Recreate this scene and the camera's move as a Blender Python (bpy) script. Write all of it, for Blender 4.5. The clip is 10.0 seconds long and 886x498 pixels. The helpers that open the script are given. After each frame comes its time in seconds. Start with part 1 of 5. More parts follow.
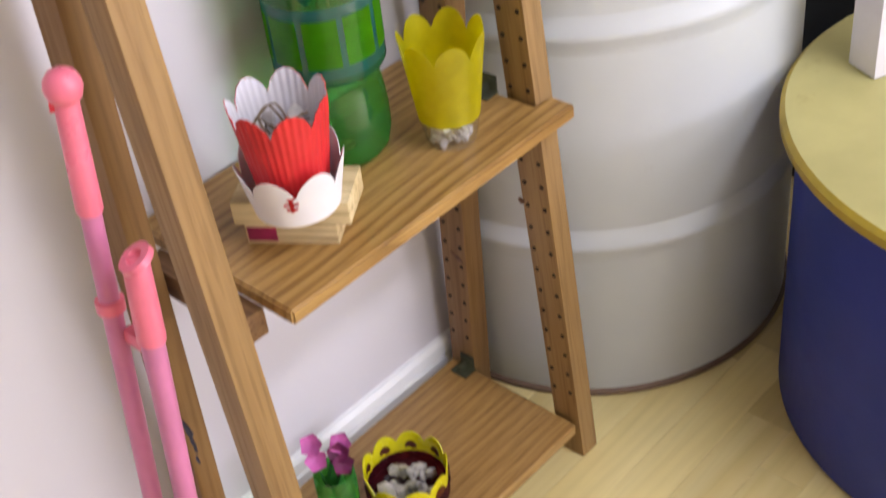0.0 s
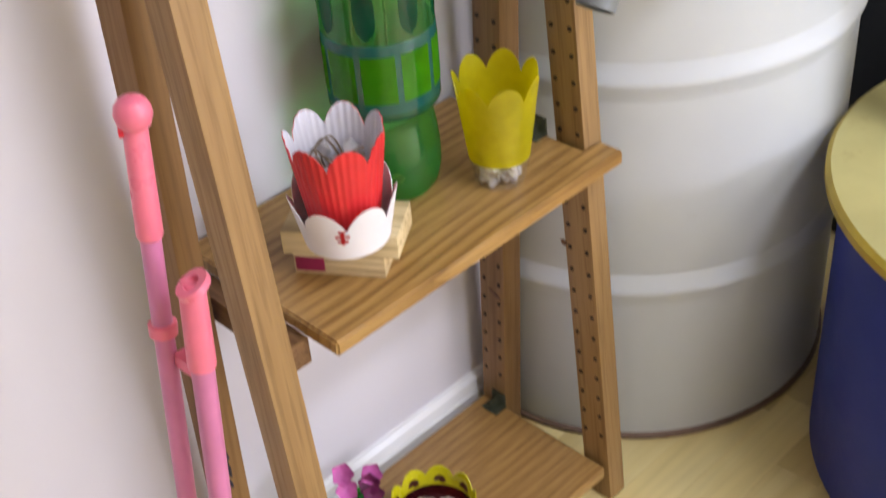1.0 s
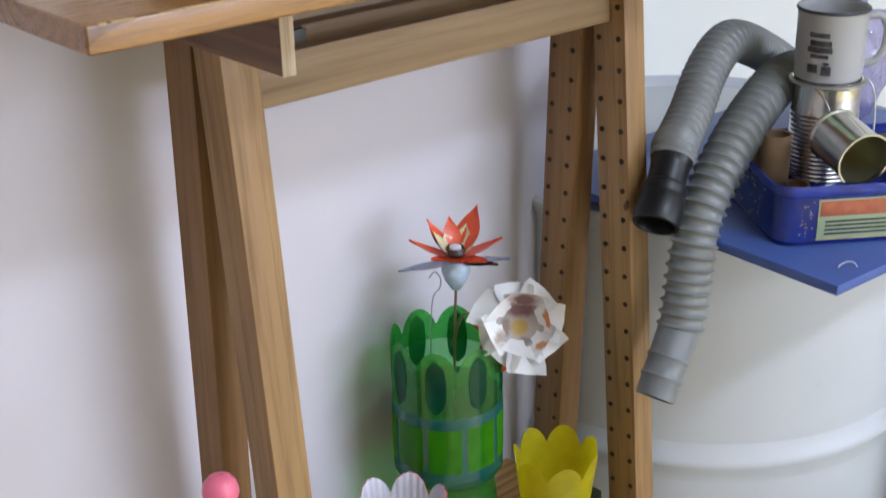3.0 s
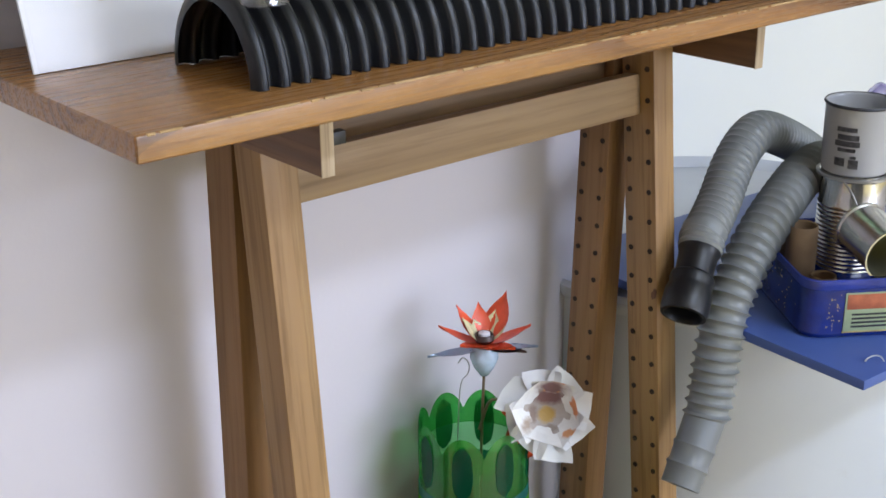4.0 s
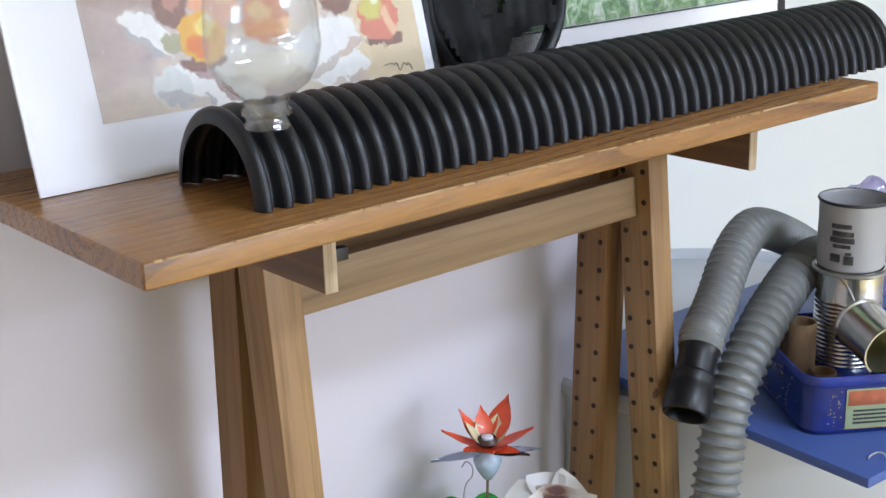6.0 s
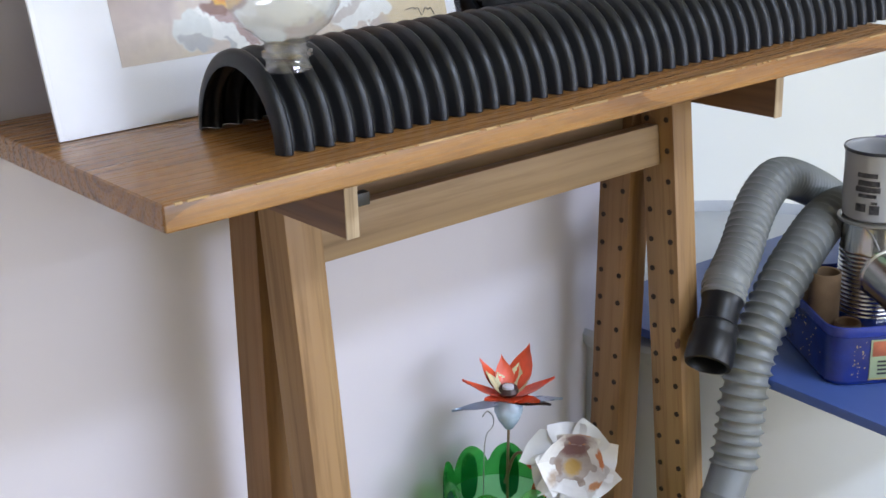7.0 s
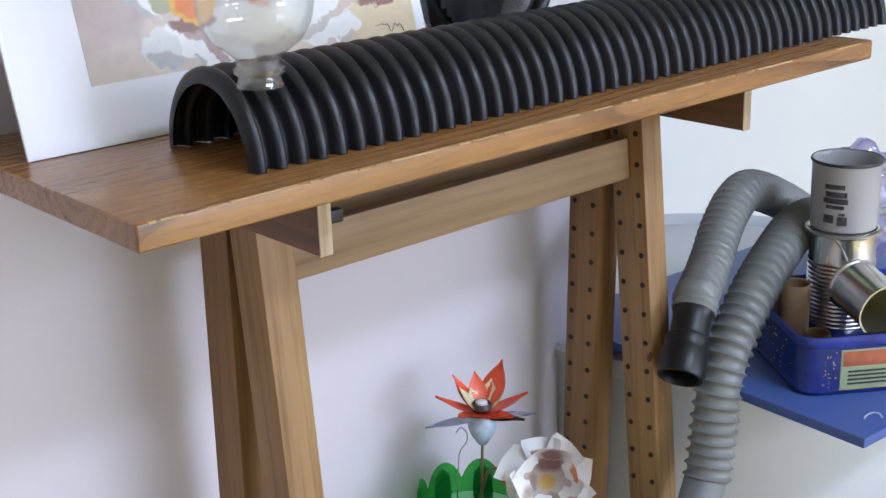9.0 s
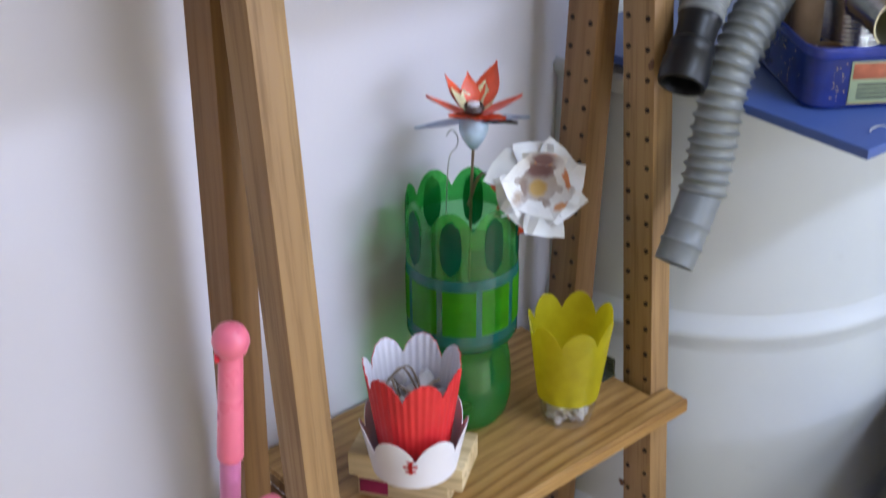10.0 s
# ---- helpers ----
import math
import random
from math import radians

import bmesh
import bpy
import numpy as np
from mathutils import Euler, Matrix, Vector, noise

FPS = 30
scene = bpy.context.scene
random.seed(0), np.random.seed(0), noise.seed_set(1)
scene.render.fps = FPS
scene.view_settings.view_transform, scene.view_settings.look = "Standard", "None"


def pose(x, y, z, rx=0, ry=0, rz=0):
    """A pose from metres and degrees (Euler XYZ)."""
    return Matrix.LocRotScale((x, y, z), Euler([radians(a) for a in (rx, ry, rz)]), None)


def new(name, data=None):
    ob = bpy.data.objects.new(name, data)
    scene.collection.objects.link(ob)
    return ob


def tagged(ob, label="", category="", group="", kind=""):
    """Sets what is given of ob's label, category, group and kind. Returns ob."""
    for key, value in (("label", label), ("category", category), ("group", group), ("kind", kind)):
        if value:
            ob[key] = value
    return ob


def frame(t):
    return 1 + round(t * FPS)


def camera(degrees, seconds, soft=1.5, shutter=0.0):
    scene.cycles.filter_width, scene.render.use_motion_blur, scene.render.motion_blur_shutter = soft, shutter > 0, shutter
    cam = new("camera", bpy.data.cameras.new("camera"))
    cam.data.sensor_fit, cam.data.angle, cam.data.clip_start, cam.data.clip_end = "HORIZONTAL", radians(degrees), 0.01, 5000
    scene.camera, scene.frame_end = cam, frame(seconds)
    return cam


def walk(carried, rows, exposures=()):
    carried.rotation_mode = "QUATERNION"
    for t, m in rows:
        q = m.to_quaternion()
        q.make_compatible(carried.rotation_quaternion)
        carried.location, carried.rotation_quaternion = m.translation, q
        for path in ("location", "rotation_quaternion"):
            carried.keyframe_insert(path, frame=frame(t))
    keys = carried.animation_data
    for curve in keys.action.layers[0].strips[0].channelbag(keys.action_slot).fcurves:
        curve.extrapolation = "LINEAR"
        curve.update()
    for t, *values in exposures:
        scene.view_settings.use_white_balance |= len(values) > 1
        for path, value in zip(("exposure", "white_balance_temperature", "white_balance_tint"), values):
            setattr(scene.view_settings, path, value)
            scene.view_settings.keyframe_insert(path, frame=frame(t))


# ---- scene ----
EXPOSURES = [(0.0, 0.23, 7600, 17), (1.0, 0.2, 7450, 15), (2.2, 0.02, 6700, 11), (3.0, -0.13, 6600, 11), (5.5, -0.07, 6550, 10), (8.0, -0.12, 6400, 11), (10.0, -0.1, 6250, 12)]
cam = camera(38.06, 10.0, soft=1.5, shutter=0.3)
# seconds, eye, yaw, pitch, roll
ROWS = [
    (0, 0.0072, 0.0031, 1.3084, -43.45, -37.89, -7.29),
    (0.4, -0.0137, 0.0067, 1.2797, -43.32, -41.71, -5.40),
    (0.5, -0.0130, 0.0082, 1.2840, -43.00, -42.05, -5.58),
    (1, -0.0115, 0.0205, 1.3251, -42.54, -36.58, -4.84),
    (1.5, -0.0176, 0.0223, 1.3645, -41.94, -31.54, -3.74),
    (2, -0.0238, 0.0289, 1.3857, -41.40, -29.29, -2.25),
    (2.5, -0.0302, 0.0306, 1.4077, -41.51, -26.81, -1.38),
    (3, -0.0385, 0.0241, 1.4279, -41.30, -23.44, -1.16),
    (3.2, -0.0385, 0.0241, 1.4339, -41.00, -22.23, -1.16),
    (4.3, -0.0488, 0.0282, 1.4760, -40.20, -20.10, -0.28),
    (4.5, -0.0488, 0.0282, 1.4820, -40.15, -19.02, -0.28),
    (5, -0.0474, 0.0318, 1.4919, -39.95, -18.75, -1.33),
    (5.5, -0.0511, 0.0281, 1.4941, -39.99, -17.39, -1.34),
    (5.7, -0.0511, 0.0281, 1.4941, -40.32, -17.19, -1.34),
    (6.8, -0.0496, 0.0364, 1.4793, -40.66, -18.88, -1.76),
    (7, -0.0496, 0.0364, 1.4793, -39.70, -19.26, -1.76),
    (7.5, -0.0463, 0.0321, 1.4777, -39.67, -19.70, -2.08),
    (8, -0.0464, 0.0284, 1.4813, -41.31, -19.44, -2.19),
    (8.5, -0.0502, 0.0354, 1.4748, -41.62, -19.83, -2.45),
    (9, -0.0532, 0.0434, 1.4786, -41.41, -18.60, -1.91),
    (9.5, -0.0450, 0.0626, 1.4471, -41.51, -22.87, -0.77),
    (10, -0.0321, 0.0422, 1.3845, -40.75, -28.32, -0.35),
]
walk(cam, [(t, pose(x, y, z, 0, 0, yaw) @ pose(0, 0, 0, 90 + pitch) @ pose(0, 0, 0, 0, 0, roll)) for t, x, y, z, yaw, pitch, roll in ROWS],
     exposures=EXPOSURES)

# ---- light ----
world = bpy.data.worlds.new("room_world")
scene.world = world
world.use_nodes = True
world.node_tree.nodes["Background"].inputs[0].default_value = (0.75, 0.82, 1.0, 1)
world.node_tree.nodes["Background"].inputs[1].default_value = 0.05
LAMP_POWER = 49.0
# Daylight from an unseen window, assumed from the soft sideways shadows.
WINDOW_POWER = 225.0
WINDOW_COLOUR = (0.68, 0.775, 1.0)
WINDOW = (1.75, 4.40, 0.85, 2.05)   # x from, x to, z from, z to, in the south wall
LAMP_COLOUR = (0.64, 0.762, 1.0)

# main lines of the plan
WALL_Y, RECESS_Y, CORNER_X = 1.011, 1.345, 1.048
ROOM = (-3.5, 4.5, -7.2)          # x from, x to, y from
CEIL = 2.75
LEAN_F, LEAN_B = 0.0818, -0.0372   # lean of the two trestle frames, radians
POST_D = 0.043
X_IN_L, X_IN_R = 0.503, 0.934
TOP_Z, MID_Z, LOW_Z = 1.255, 0.545, 0.066


# ---- helpers of this scene ----
def mesh_of(name, bm, smooth=0.6):
    me = bpy.data.meshes.new(name)
    bmesh.ops.recalc_face_normals(bm, faces=bm.faces)
    bm.to_mesh(me)
    bm.free()
    if smooth:
        for p in me.polygons:
            p.use_smooth = True
        me.set_sharp_from_angle(angle=smooth)
    return me


def part(name, bm, material, parent=None, label="", m=None, smooth=0.6):
    """Link a bmesh as one mesh object under a thing or a part."""
    ob = new(name, mesh_of(name, bm, smooth))
    for mt in material if isinstance(material, (list, tuple)) else [material]:
        ob.data.materials.append(mt)
    if m is not None:
        ob.matrix_basis = m
    if parent:
        ob.parent = parent
    if label:
        ob["label"] = label
    return ob


def thing(name, label, category, m=None, group="", kind=""):
    ob = new(name)
    ob.empty_display_size = 0.05
    if m is not None:
        ob.matrix_basis = m
    return tagged(ob, label, category, group, kind)


def box(x0, y0, z0, x1, y1, z1, bevel=0.0, segs=2, bm=None, m=None):
    bm = bm or bmesh.new()
    r = bmesh.ops.create_cube(bm, size=1.0)
    vs = r["verts"]
    mat = Matrix.Translation(((x0 + x1) / 2, (y0 + y1) / 2, (z0 + z1) / 2)) @ Matrix.Diagonal((x1 - x0, y1 - y0, z1 - z0, 1))
    bmesh.ops.transform(bm, matrix=mat, verts=vs)
    if bevel:
        es = list({e for v in vs for e in v.link_edges})
        r = bmesh.ops.bevel(bm, geom=es, offset=bevel, segments=segs, affect="EDGES", profile=0.6)
        vs = list({v for f in r["faces"] for v in f.verts} | {v for v in vs if v.is_valid})
    if m is not None:
        bmesh.ops.transform(bm, matrix=m, verts=vs)
    return bm


def lathe(profile, n=48, bm=None, wave=None, closed=False, mat_of=None):
    """Turn a list of (radius, height) round z. wave(angle, index) -> (factor on radius, lift)."""
    bm = bm or bmesh.new()
    rings = []
    for i, (r, z) in enumerate(profile):
        ring = []
        for k in range(n):
            a = 2 * math.pi * k / n
            f, dz = wave(a, i) if wave else (1.0, 0.0)
            ring.append(bm.verts.new((r * f * math.cos(a), r * f * math.sin(a), z + dz)))
        rings.append(ring)
    pairs = list(zip(rings, rings[1:])) + ([(rings[-1], rings[0])] if closed else [])
    for i, (a, b) in enumerate(pairs):
        for k in range(n):
            f = bm.faces.new((a[k], a[(k + 1) % n], b[(k + 1) % n], b[k]))
            if mat_of:
                f.material_index = mat_of(i, k)
    if not closed:
        for ring, (r, _) in ((rings[0], profile[0]), (rings[-1], profile[-1])):
            if r < 0.0015:
                bmesh.ops.contextual_create(bm, geom=ring)
    return bm


def disc_cap(bm, r, z, n=48):
    bm.faces.new([bm.verts.new((r * math.cos(2 * math.pi * k / n), r * math.sin(2 * math.pi * k / n), z)) for k in range(n)])
    return bm


def smooth_path(points, steps):
    """Catmull-Rom through points; returns evenly parametrised positions."""
    P = [Vector(p) for p in points]
    P = [2 * P[0] - P[1]] + P + [2 * P[-1] - P[-2]]
    out = []
    for i in range(1, len(P) - 2):
        for s in range(steps):
            t = s / steps
            a, b, c, d = P[i - 1:i + 3]
            out.append(0.5 * ((2 * b) + (c - a) * t + (2 * a - 5 * b + 4 * c - d) * t * t + (3 * b - a - 3 * c + d) * t ** 3))
    out.append(P[-2])
    return out


def resample(path, n):
    d = [0.0]
    for a, b in zip(path, path[1:]):
        d.append(d[-1] + (b - a).length)
    out, j = [], 0
    for k in range(n):
        s = d[-1] * k / (n - 1)
        while j < len(d) - 2 and d[j + 1] < s:
            j += 1
        u = (s - d[j]) / max(d[j + 1] - d[j], 1e-9)
        out.append(path[j].lerp(path[j + 1], u))
    return out, d[-1]


def sweep(path, radius_of, n=20, bm=None, cap=True):
    """A tube along a path; radius_of(i) gives the radius at its i-th point."""
    bm = bm or bmesh.new()
    up = Vector((0.3, 0.2, 1)).normalized()
    rings = []
    for i, p in enumerate(path):
        t = (path[min(i + 1, len(path) - 1)] - path[max(i - 1, 0)]).normalized()
        u = (up - t * up.dot(t)).normalized()
        up = u
        v = t.cross(u)
        r = radius_of(i)
        rings.append([bm.verts.new(p + r * (math.cos(2 * math.pi * k / n) * u + math.sin(2 * math.pi * k / n) * v)) for k in range(n)])
    for a, b in zip(rings, rings[1:]):
        for k in range(n):
            bm.faces.new((a[k], a[(k + 1) % n], b[(k + 1) % n], b[k]))
    if cap:
        bm.faces.new(rings[0])
        bm.faces.new(rings[-1])
    return bm


# ---- materials ----
def nodes_of(name):
    mt = bpy.data.materials.new(name)
    mt.use_nodes = True
    nt = mt.node_tree
    return mt, nt, nt.nodes["Principled BSDF"]


def link(nt, a, b):
    nt.links.new(a, b)


def coords(nt, scale=(1, 1, 1), rot=(0, 0, 0), jitter=True):
    tc = nt.nodes.new("ShaderNodeTexCoord")
    mp = nt.nodes.new("ShaderNodeMapping")
    mp.inputs["Scale"].default_value = scale
    mp.inputs["Rotation"].default_value = rot
    link(nt, tc.outputs["Object"], mp.inputs["Vector"])
    if jitter:
        oi = nt.nodes.new("ShaderNodeObjectInfo")
        mul = nt.nodes.new("ShaderNodeMath")
        mul.operation = "MULTIPLY"
        mul.inputs[1].default_value = 37.0
        link(nt, oi.outputs["Random"], mul.inputs[0])
        link(nt, mul.outputs[0], mp.inputs["Location"])
    return mp.outputs["Vector"]


def noise_tex(nt, vec, scale, detail=4.0, rough=0.55, distort=0.0):
    n = nt.nodes.new("ShaderNodeTexNoise")
    n.inputs["Scale"].default_value = scale
    n.inputs["Detail"].default_value = detail
    n.inputs["Roughness"].default_value = rough
    n.inputs["Distortion"].default_value = distort
    link(nt, vec, n.inputs["Vector"])
    return n.outputs["Fac"]


def ramp(nt, fac, stops):
    r = nt.nodes.new("ShaderNodeValToRGB")
    els = r.color_ramp.elements
    while len(els) < len(stops):
        els.new(0.5)
    for e, (p, c) in zip(els, stops):
        e.position, e.color = p, (*c, 1) if len(c) == 3 else c
    link(nt, fac, r.inputs[0])
    return r.outputs[0]


def mix(nt, fac, a, b, kind="MIX"):
    m = nt.nodes.new("ShaderNodeMix")
    m.data_type = "RGBA"
    m.blend_type = kind
    for s, v in ((m.inputs[0], fac), (m.inputs[6], a), (m.inputs[7], b)):
        if hasattr(v, "links"):
            link(nt, v, s)
        else:
            s.default_value = v if not isinstance(v, tuple) else (*v, 1) if len(v) == 3 else v
    return m.outputs[2]


def bump(nt, bsdf, height, strength, distance=0.002):
    b = nt.nodes.new("ShaderNodeBump")
    b.inputs["Strength"].default_value = strength
    b.inputs["Distance"].default_value = distance
    link(nt, height, b.inputs["Height"])
    link(nt, b.outputs[0], bsdf.inputs["Normal"])


def wood(name, dark, mid, light, along="X", grain=55.0, rough=0.45, rings=0.55, pore=0.75, tone=0.0):
    """Sawn wood, its grain along one axis of the object."""
    mt, nt, bs = nodes_of(name)
    st = {"X": (0.045, 1, 1), "Y": (1, 0.045, 1), "Z": (1, 1, 0.045)}[along]
    vec = coords(nt, st)
    fine = noise_tex(nt, vec, grain * 6, 5, 0.6)
    wide = noise_tex(nt, vec, grain, 3, 0.5, 0.8)
    wv = nt.nodes.new("ShaderNodeTexNoise")
    wv.inputs["Scale"].default_value = grain * 0.35
    wv.inputs["Detail"].default_value = 2
    wv.inputs["Distortion"].default_value = 1.5
    link(nt, vec, wv.inputs["Vector"])
    mul = nt.nodes.new("ShaderNodeMath")
    mul.operation = "PINGPONG"
    mul.inputs[1].default_value = 0.06
    link(nt, wv.outputs["Fac"], mul.inputs[0])
    sc = nt.nodes.new("ShaderNodeMath")
    sc.operation = "MULTIPLY"
    sc.inputs[1].default_value = 16.0
    link(nt, mul.outputs[0], sc.inputs[0])
    base = ramp(nt, wide, [(0.3, dark), (0.5, mid), (0.72, light)])
    ringc = ramp(nt, sc.outputs[0], [(0.0, tuple(0.62 * c for c in mid)), (0.45, mid), (1.0, light)])
    c = mix(nt, rings, base, ringc)
    pores = ramp(nt, fine, [(0.36, (0.55, 0.5, 0.45)), (0.52, (1, 1, 1))])
    c = mix(nt, pore, c, pores, "MULTIPLY")
    big = noise_tex(nt, coords(nt, (1, 1, 1)), 5.0, 2)
    c = mix(nt, 0.5, c, ramp(nt, big, [(0.35, (0.82, 0.8, 0.78)), (0.65, (1.06, 1.05, 1.03))]), "MULTIPLY")
    if tone:
        oi = nt.nodes.new("ShaderNodeObjectInfo")
        c = mix(nt, tone, c, ramp(nt, oi.outputs["Random"], [(0.0, (0.74, 0.69, 0.62)), (0.5, (0.98, 0.96, 0.92)), (1.0, (1.12, 1.12, 1.1))]), "MULTIPLY")
    link(nt, c, bs.inputs["Base Color"])
    rr = ramp(nt, fine, [(0.3, (rough + 0.15,) * 3), (0.7, (rough - 0.05,) * 3)])
    link(nt, rr, bs.inputs["Roughness"])
    bump(nt, bs, fine, 0.25, 0.0006)
    return mt


def oak_board(name, dark, mid, light, heart, spacing, tilt=2.5, rough=0.34, sheen=0.5):
    """Plain-sawn oak along x: annual rings cut by the face into arches, with fine pores. heart: the y and z of the log's axis."""
    mt, nt, bs = nodes_of(name)
    tc = nt.nodes.new("ShaderNodeTexCoord")
    m1 = nt.nodes.new("ShaderNodeMapping")
    m1.vector_type = "TEXTURE"
    m1.inputs["Location"].default_value = (0.7, *heart)
    m1.inputs["Rotation"].default_value = (0, radians(tilt), radians(1.3))
    link(nt, tc.outputs["Object"], m1.inputs["Vector"])
    m2 = nt.nodes.new("ShaderNodeMapping")
    m2.inputs["Scale"].default_value = (0.22, 1, 1)
    link(nt, m1.outputs[0], m2.inputs["Vector"])
    wv = nt.nodes.new("ShaderNodeTexWave")
    wv.wave_type, wv.rings_direction, wv.wave_profile = "RINGS", "X", "SAW"
    wv.inputs["Scale"].default_value = 0.314 / spacing
    wv.inputs["Distortion"].default_value = 9.0
    wv.inputs["Detail"].default_value = 2.5
    wv.inputs["Detail Scale"].default_value = 0.35
    link(nt, m2.outputs[0], wv.inputs["Vector"])
    fine = noise_tex(nt, coords(nt, (0.035, 1, 1)), 420, 4, 0.6)
    broad = noise_tex(nt, coords(nt, (0.12, 1, 1)), 16, 3, 0.5)
    c = ramp(nt, wv.outputs["Fac"], [(0.0, mid), (0.25, light), (0.62, mid), (0.9, dark), (1.0, tuple(0.85 * v for v in dark))])
    c = mix(nt, ramp(nt, broad, [(0.35, (0.1, 0.1, 0.1)), (0.65, (0.6, 0.6, 0.6))]), c, light)
    c = mix(nt, 0.8, c, ramp(nt, fine, [(0.36, (0.62, 0.55, 0.48)), (0.54, (1, 1, 1))]), "MULTIPLY")
    link(nt, c, bs.inputs["Base Color"])
    bs.inputs["Specular IOR Level"].default_value = sheen
    link(nt, ramp(nt, fine, [(0.3, (rough + 0.14,) * 3), (0.7, (rough - 0.04,) * 3)]), bs.inputs["Roughness"])
    bump(nt, bs, fine, 0.2, 0.0005)
    return mt


def thin(name, tint, body, opacity, rough=0.12, gloss=0.045, translucent=0.6):
    """Thin see-through plastic: tinted light passes, part scatters, and the surface shines."""
    mt = bpy.data.materials.new(name)
    mt.use_nodes = True
    nt = mt.node_tree
    out = nt.nodes["Material Output"]
    nt.nodes.remove(nt.nodes["Principled BSDF"])
    vary = noise_tex(nt, coords(nt), 40.0, 3)
    clear = nt.nodes.new("ShaderNodeBsdfTransparent")
    clear.inputs[0].default_value = (*tint, 1)
    dif = nt.nodes.new("ShaderNodeBsdfDiffuse")
    trl = nt.nodes.new("ShaderNodeBsdfTranslucent")
    col = ramp(nt, vary, [(0.3, tuple(0.88 * v for v in body)), (0.7, tuple(min(1, 1.08 * v) for v in body))])
    link(nt, col, dif.inputs[0])
    link(nt, col, trl.inputs[0])
    gl = nt.nodes.new("ShaderNodeBsdfGlossy")
    gl.inputs["Roughness"].default_value = rough
    lw = nt.nodes.new("ShaderNodeLayerWeight")
    lw.inputs[0].default_value = 0.3
    shine = ramp(nt, lw.outputs["Facing"], [(0.0, (gloss,) * 3), (0.6, (gloss * 2,) * 3), (1.0, (min(1.0, gloss * 9),) * 3)])
    def blend(fac, a, b):
        m = nt.nodes.new("ShaderNodeMixShader")
        if hasattr(fac, "links"):
            link(nt, fac, m.inputs[0])
        else:
            m.inputs[0].default_value = fac
        link(nt, a, m.inputs[1])
        link(nt, b, m.inputs[2])
        return m.outputs[0]
    scatter = blend(translucent, dif.outputs[0], trl.outputs[0])
    base = blend(opacity, clear.outputs[0], scatter)
    link(nt, blend(shine, base, gl.outputs[0]), out.inputs[0])
    return mt


def painted(name, ground, daubs, plane="XZ", warp=0.012, warp_scale=45.0, rough=0.5):
    """A picture in washes: a mottled ground with soft-edged daubs (u, v, half width, half height, turn, colour, softness) in metres."""
    mt, nt, bs = nodes_of(name)
    tc = nt.nodes.new("ShaderNodeTexCoord")
    wn = nt.nodes.new("ShaderNodeTexNoise")
    wn.inputs["Scale"].default_value = warp_scale
    wn.inputs["Detail"].default_value = 4
    link(nt, tc.outputs["Object"], wn.inputs["Vector"])
    sub = nt.nodes.new("ShaderNodeVectorMath")
    sub.operation = "SUBTRACT"
    sub.inputs[1].default_value = (0.5, 0.5, 0.5)
    link(nt, wn.outputs["Color"], sub.inputs[0])
    mad = nt.nodes.new("ShaderNodeVectorMath")
    mad.operation = "MULTIPLY_ADD"
    mad.inputs[1].default_value = (warp * 2, 0, warp * 2) if plane == "XZ" else (warp * 2, warp * 2, 0)
    link(nt, sub.outputs[0], mad.inputs[0])
    link(nt, tc.outputs["Object"], mad.inputs[2])
    pool = noise_tex(nt, tc.outputs["Object"], 70, 5, 0.6, 1.0)
    c = ramp(nt, noise_tex(nt, tc.outputs["Object"], 13, 4, 0.55, 0.8), ground)
    for u, v, ru, rv, turn, colour, soft in daubs:
        mp = nt.nodes.new("ShaderNodeMapping")
        mp.vector_type = "TEXTURE"
        if plane == "XZ":
            mp.inputs["Location"].default_value, mp.inputs["Rotation"].default_value, mp.inputs["Scale"].default_value = (u, 0, v), (0, -radians(turn), 0), (ru, 1000, rv)
        else:
            mp.inputs["Location"].default_value, mp.inputs["Rotation"].default_value, mp.inputs["Scale"].default_value = (u, v, 0), (0, 0, radians(turn)), (ru, rv, 1000)
        link(nt, mad.outputs[0], mp.inputs["Vector"])
        ln = nt.nodes.new("ShaderNodeVectorMath")
        ln.operation = "LENGTH"
        link(nt, mp.outputs[0], ln.inputs[0])
        c = mix(nt, ramp(nt, ln.outputs["Value"], [(max(0.0, 1 - soft), (1, 1, 1)), (1.0, (0, 0, 0))]), c, colour)
    c = mix(nt, 0.5, c, ramp(nt, pool, [(0.35, (0.86, 0.84, 0.83)), (0.6, (1.04, 1.03, 1.02))]), "MULTIPLY")
    link(nt, c, bs.inputs["Base Color"])
    bs.inputs["Roughness"].default_value = rough
    return mt


def paint(name, colour, rough=0.6, vary=0.08, scale=3.0, grain=220.0, bumps=0.12, spec=0.5, metallic=0.0, stain=None):
    """Painted or moulded surface with slight unevenness at two scales."""
    mt, nt, bs = nodes_of(name)
    vec = coords(nt)
    a = noise_tex(nt, vec, scale, 4)
    b = noise_tex(nt, vec, grain, 2)
    lo, hi = tuple(c * (1 - vary) for c in colour), tuple(min(1, c * (1 + vary)) for c in colour)
    c = ramp(nt, a, [(0.3, lo), (0.7, hi)])
    if stain:
        s = noise_tex(nt, vec, 14.0, 6, 0.7)
        c = mix(nt, ramp(nt, s, [(0.62, (0, 0, 0)), (0.75, (0.6, 0.6, 0.6))]), c, stain)
    link(nt, c, bs.inputs["Base Color"])
    bs.inputs["Metallic"].default_value = metallic
    bs.inputs["Specular IOR Level"].default_value = spec
    link(nt, ramp(nt, a, [(0.3, (rough + 0.06,) * 3), (0.7, (rough - 0.06,) * 3)]), bs.inputs["Roughness"])
    if bumps:
        bump(nt, bs, b, bumps, 0.0006)
    return mt


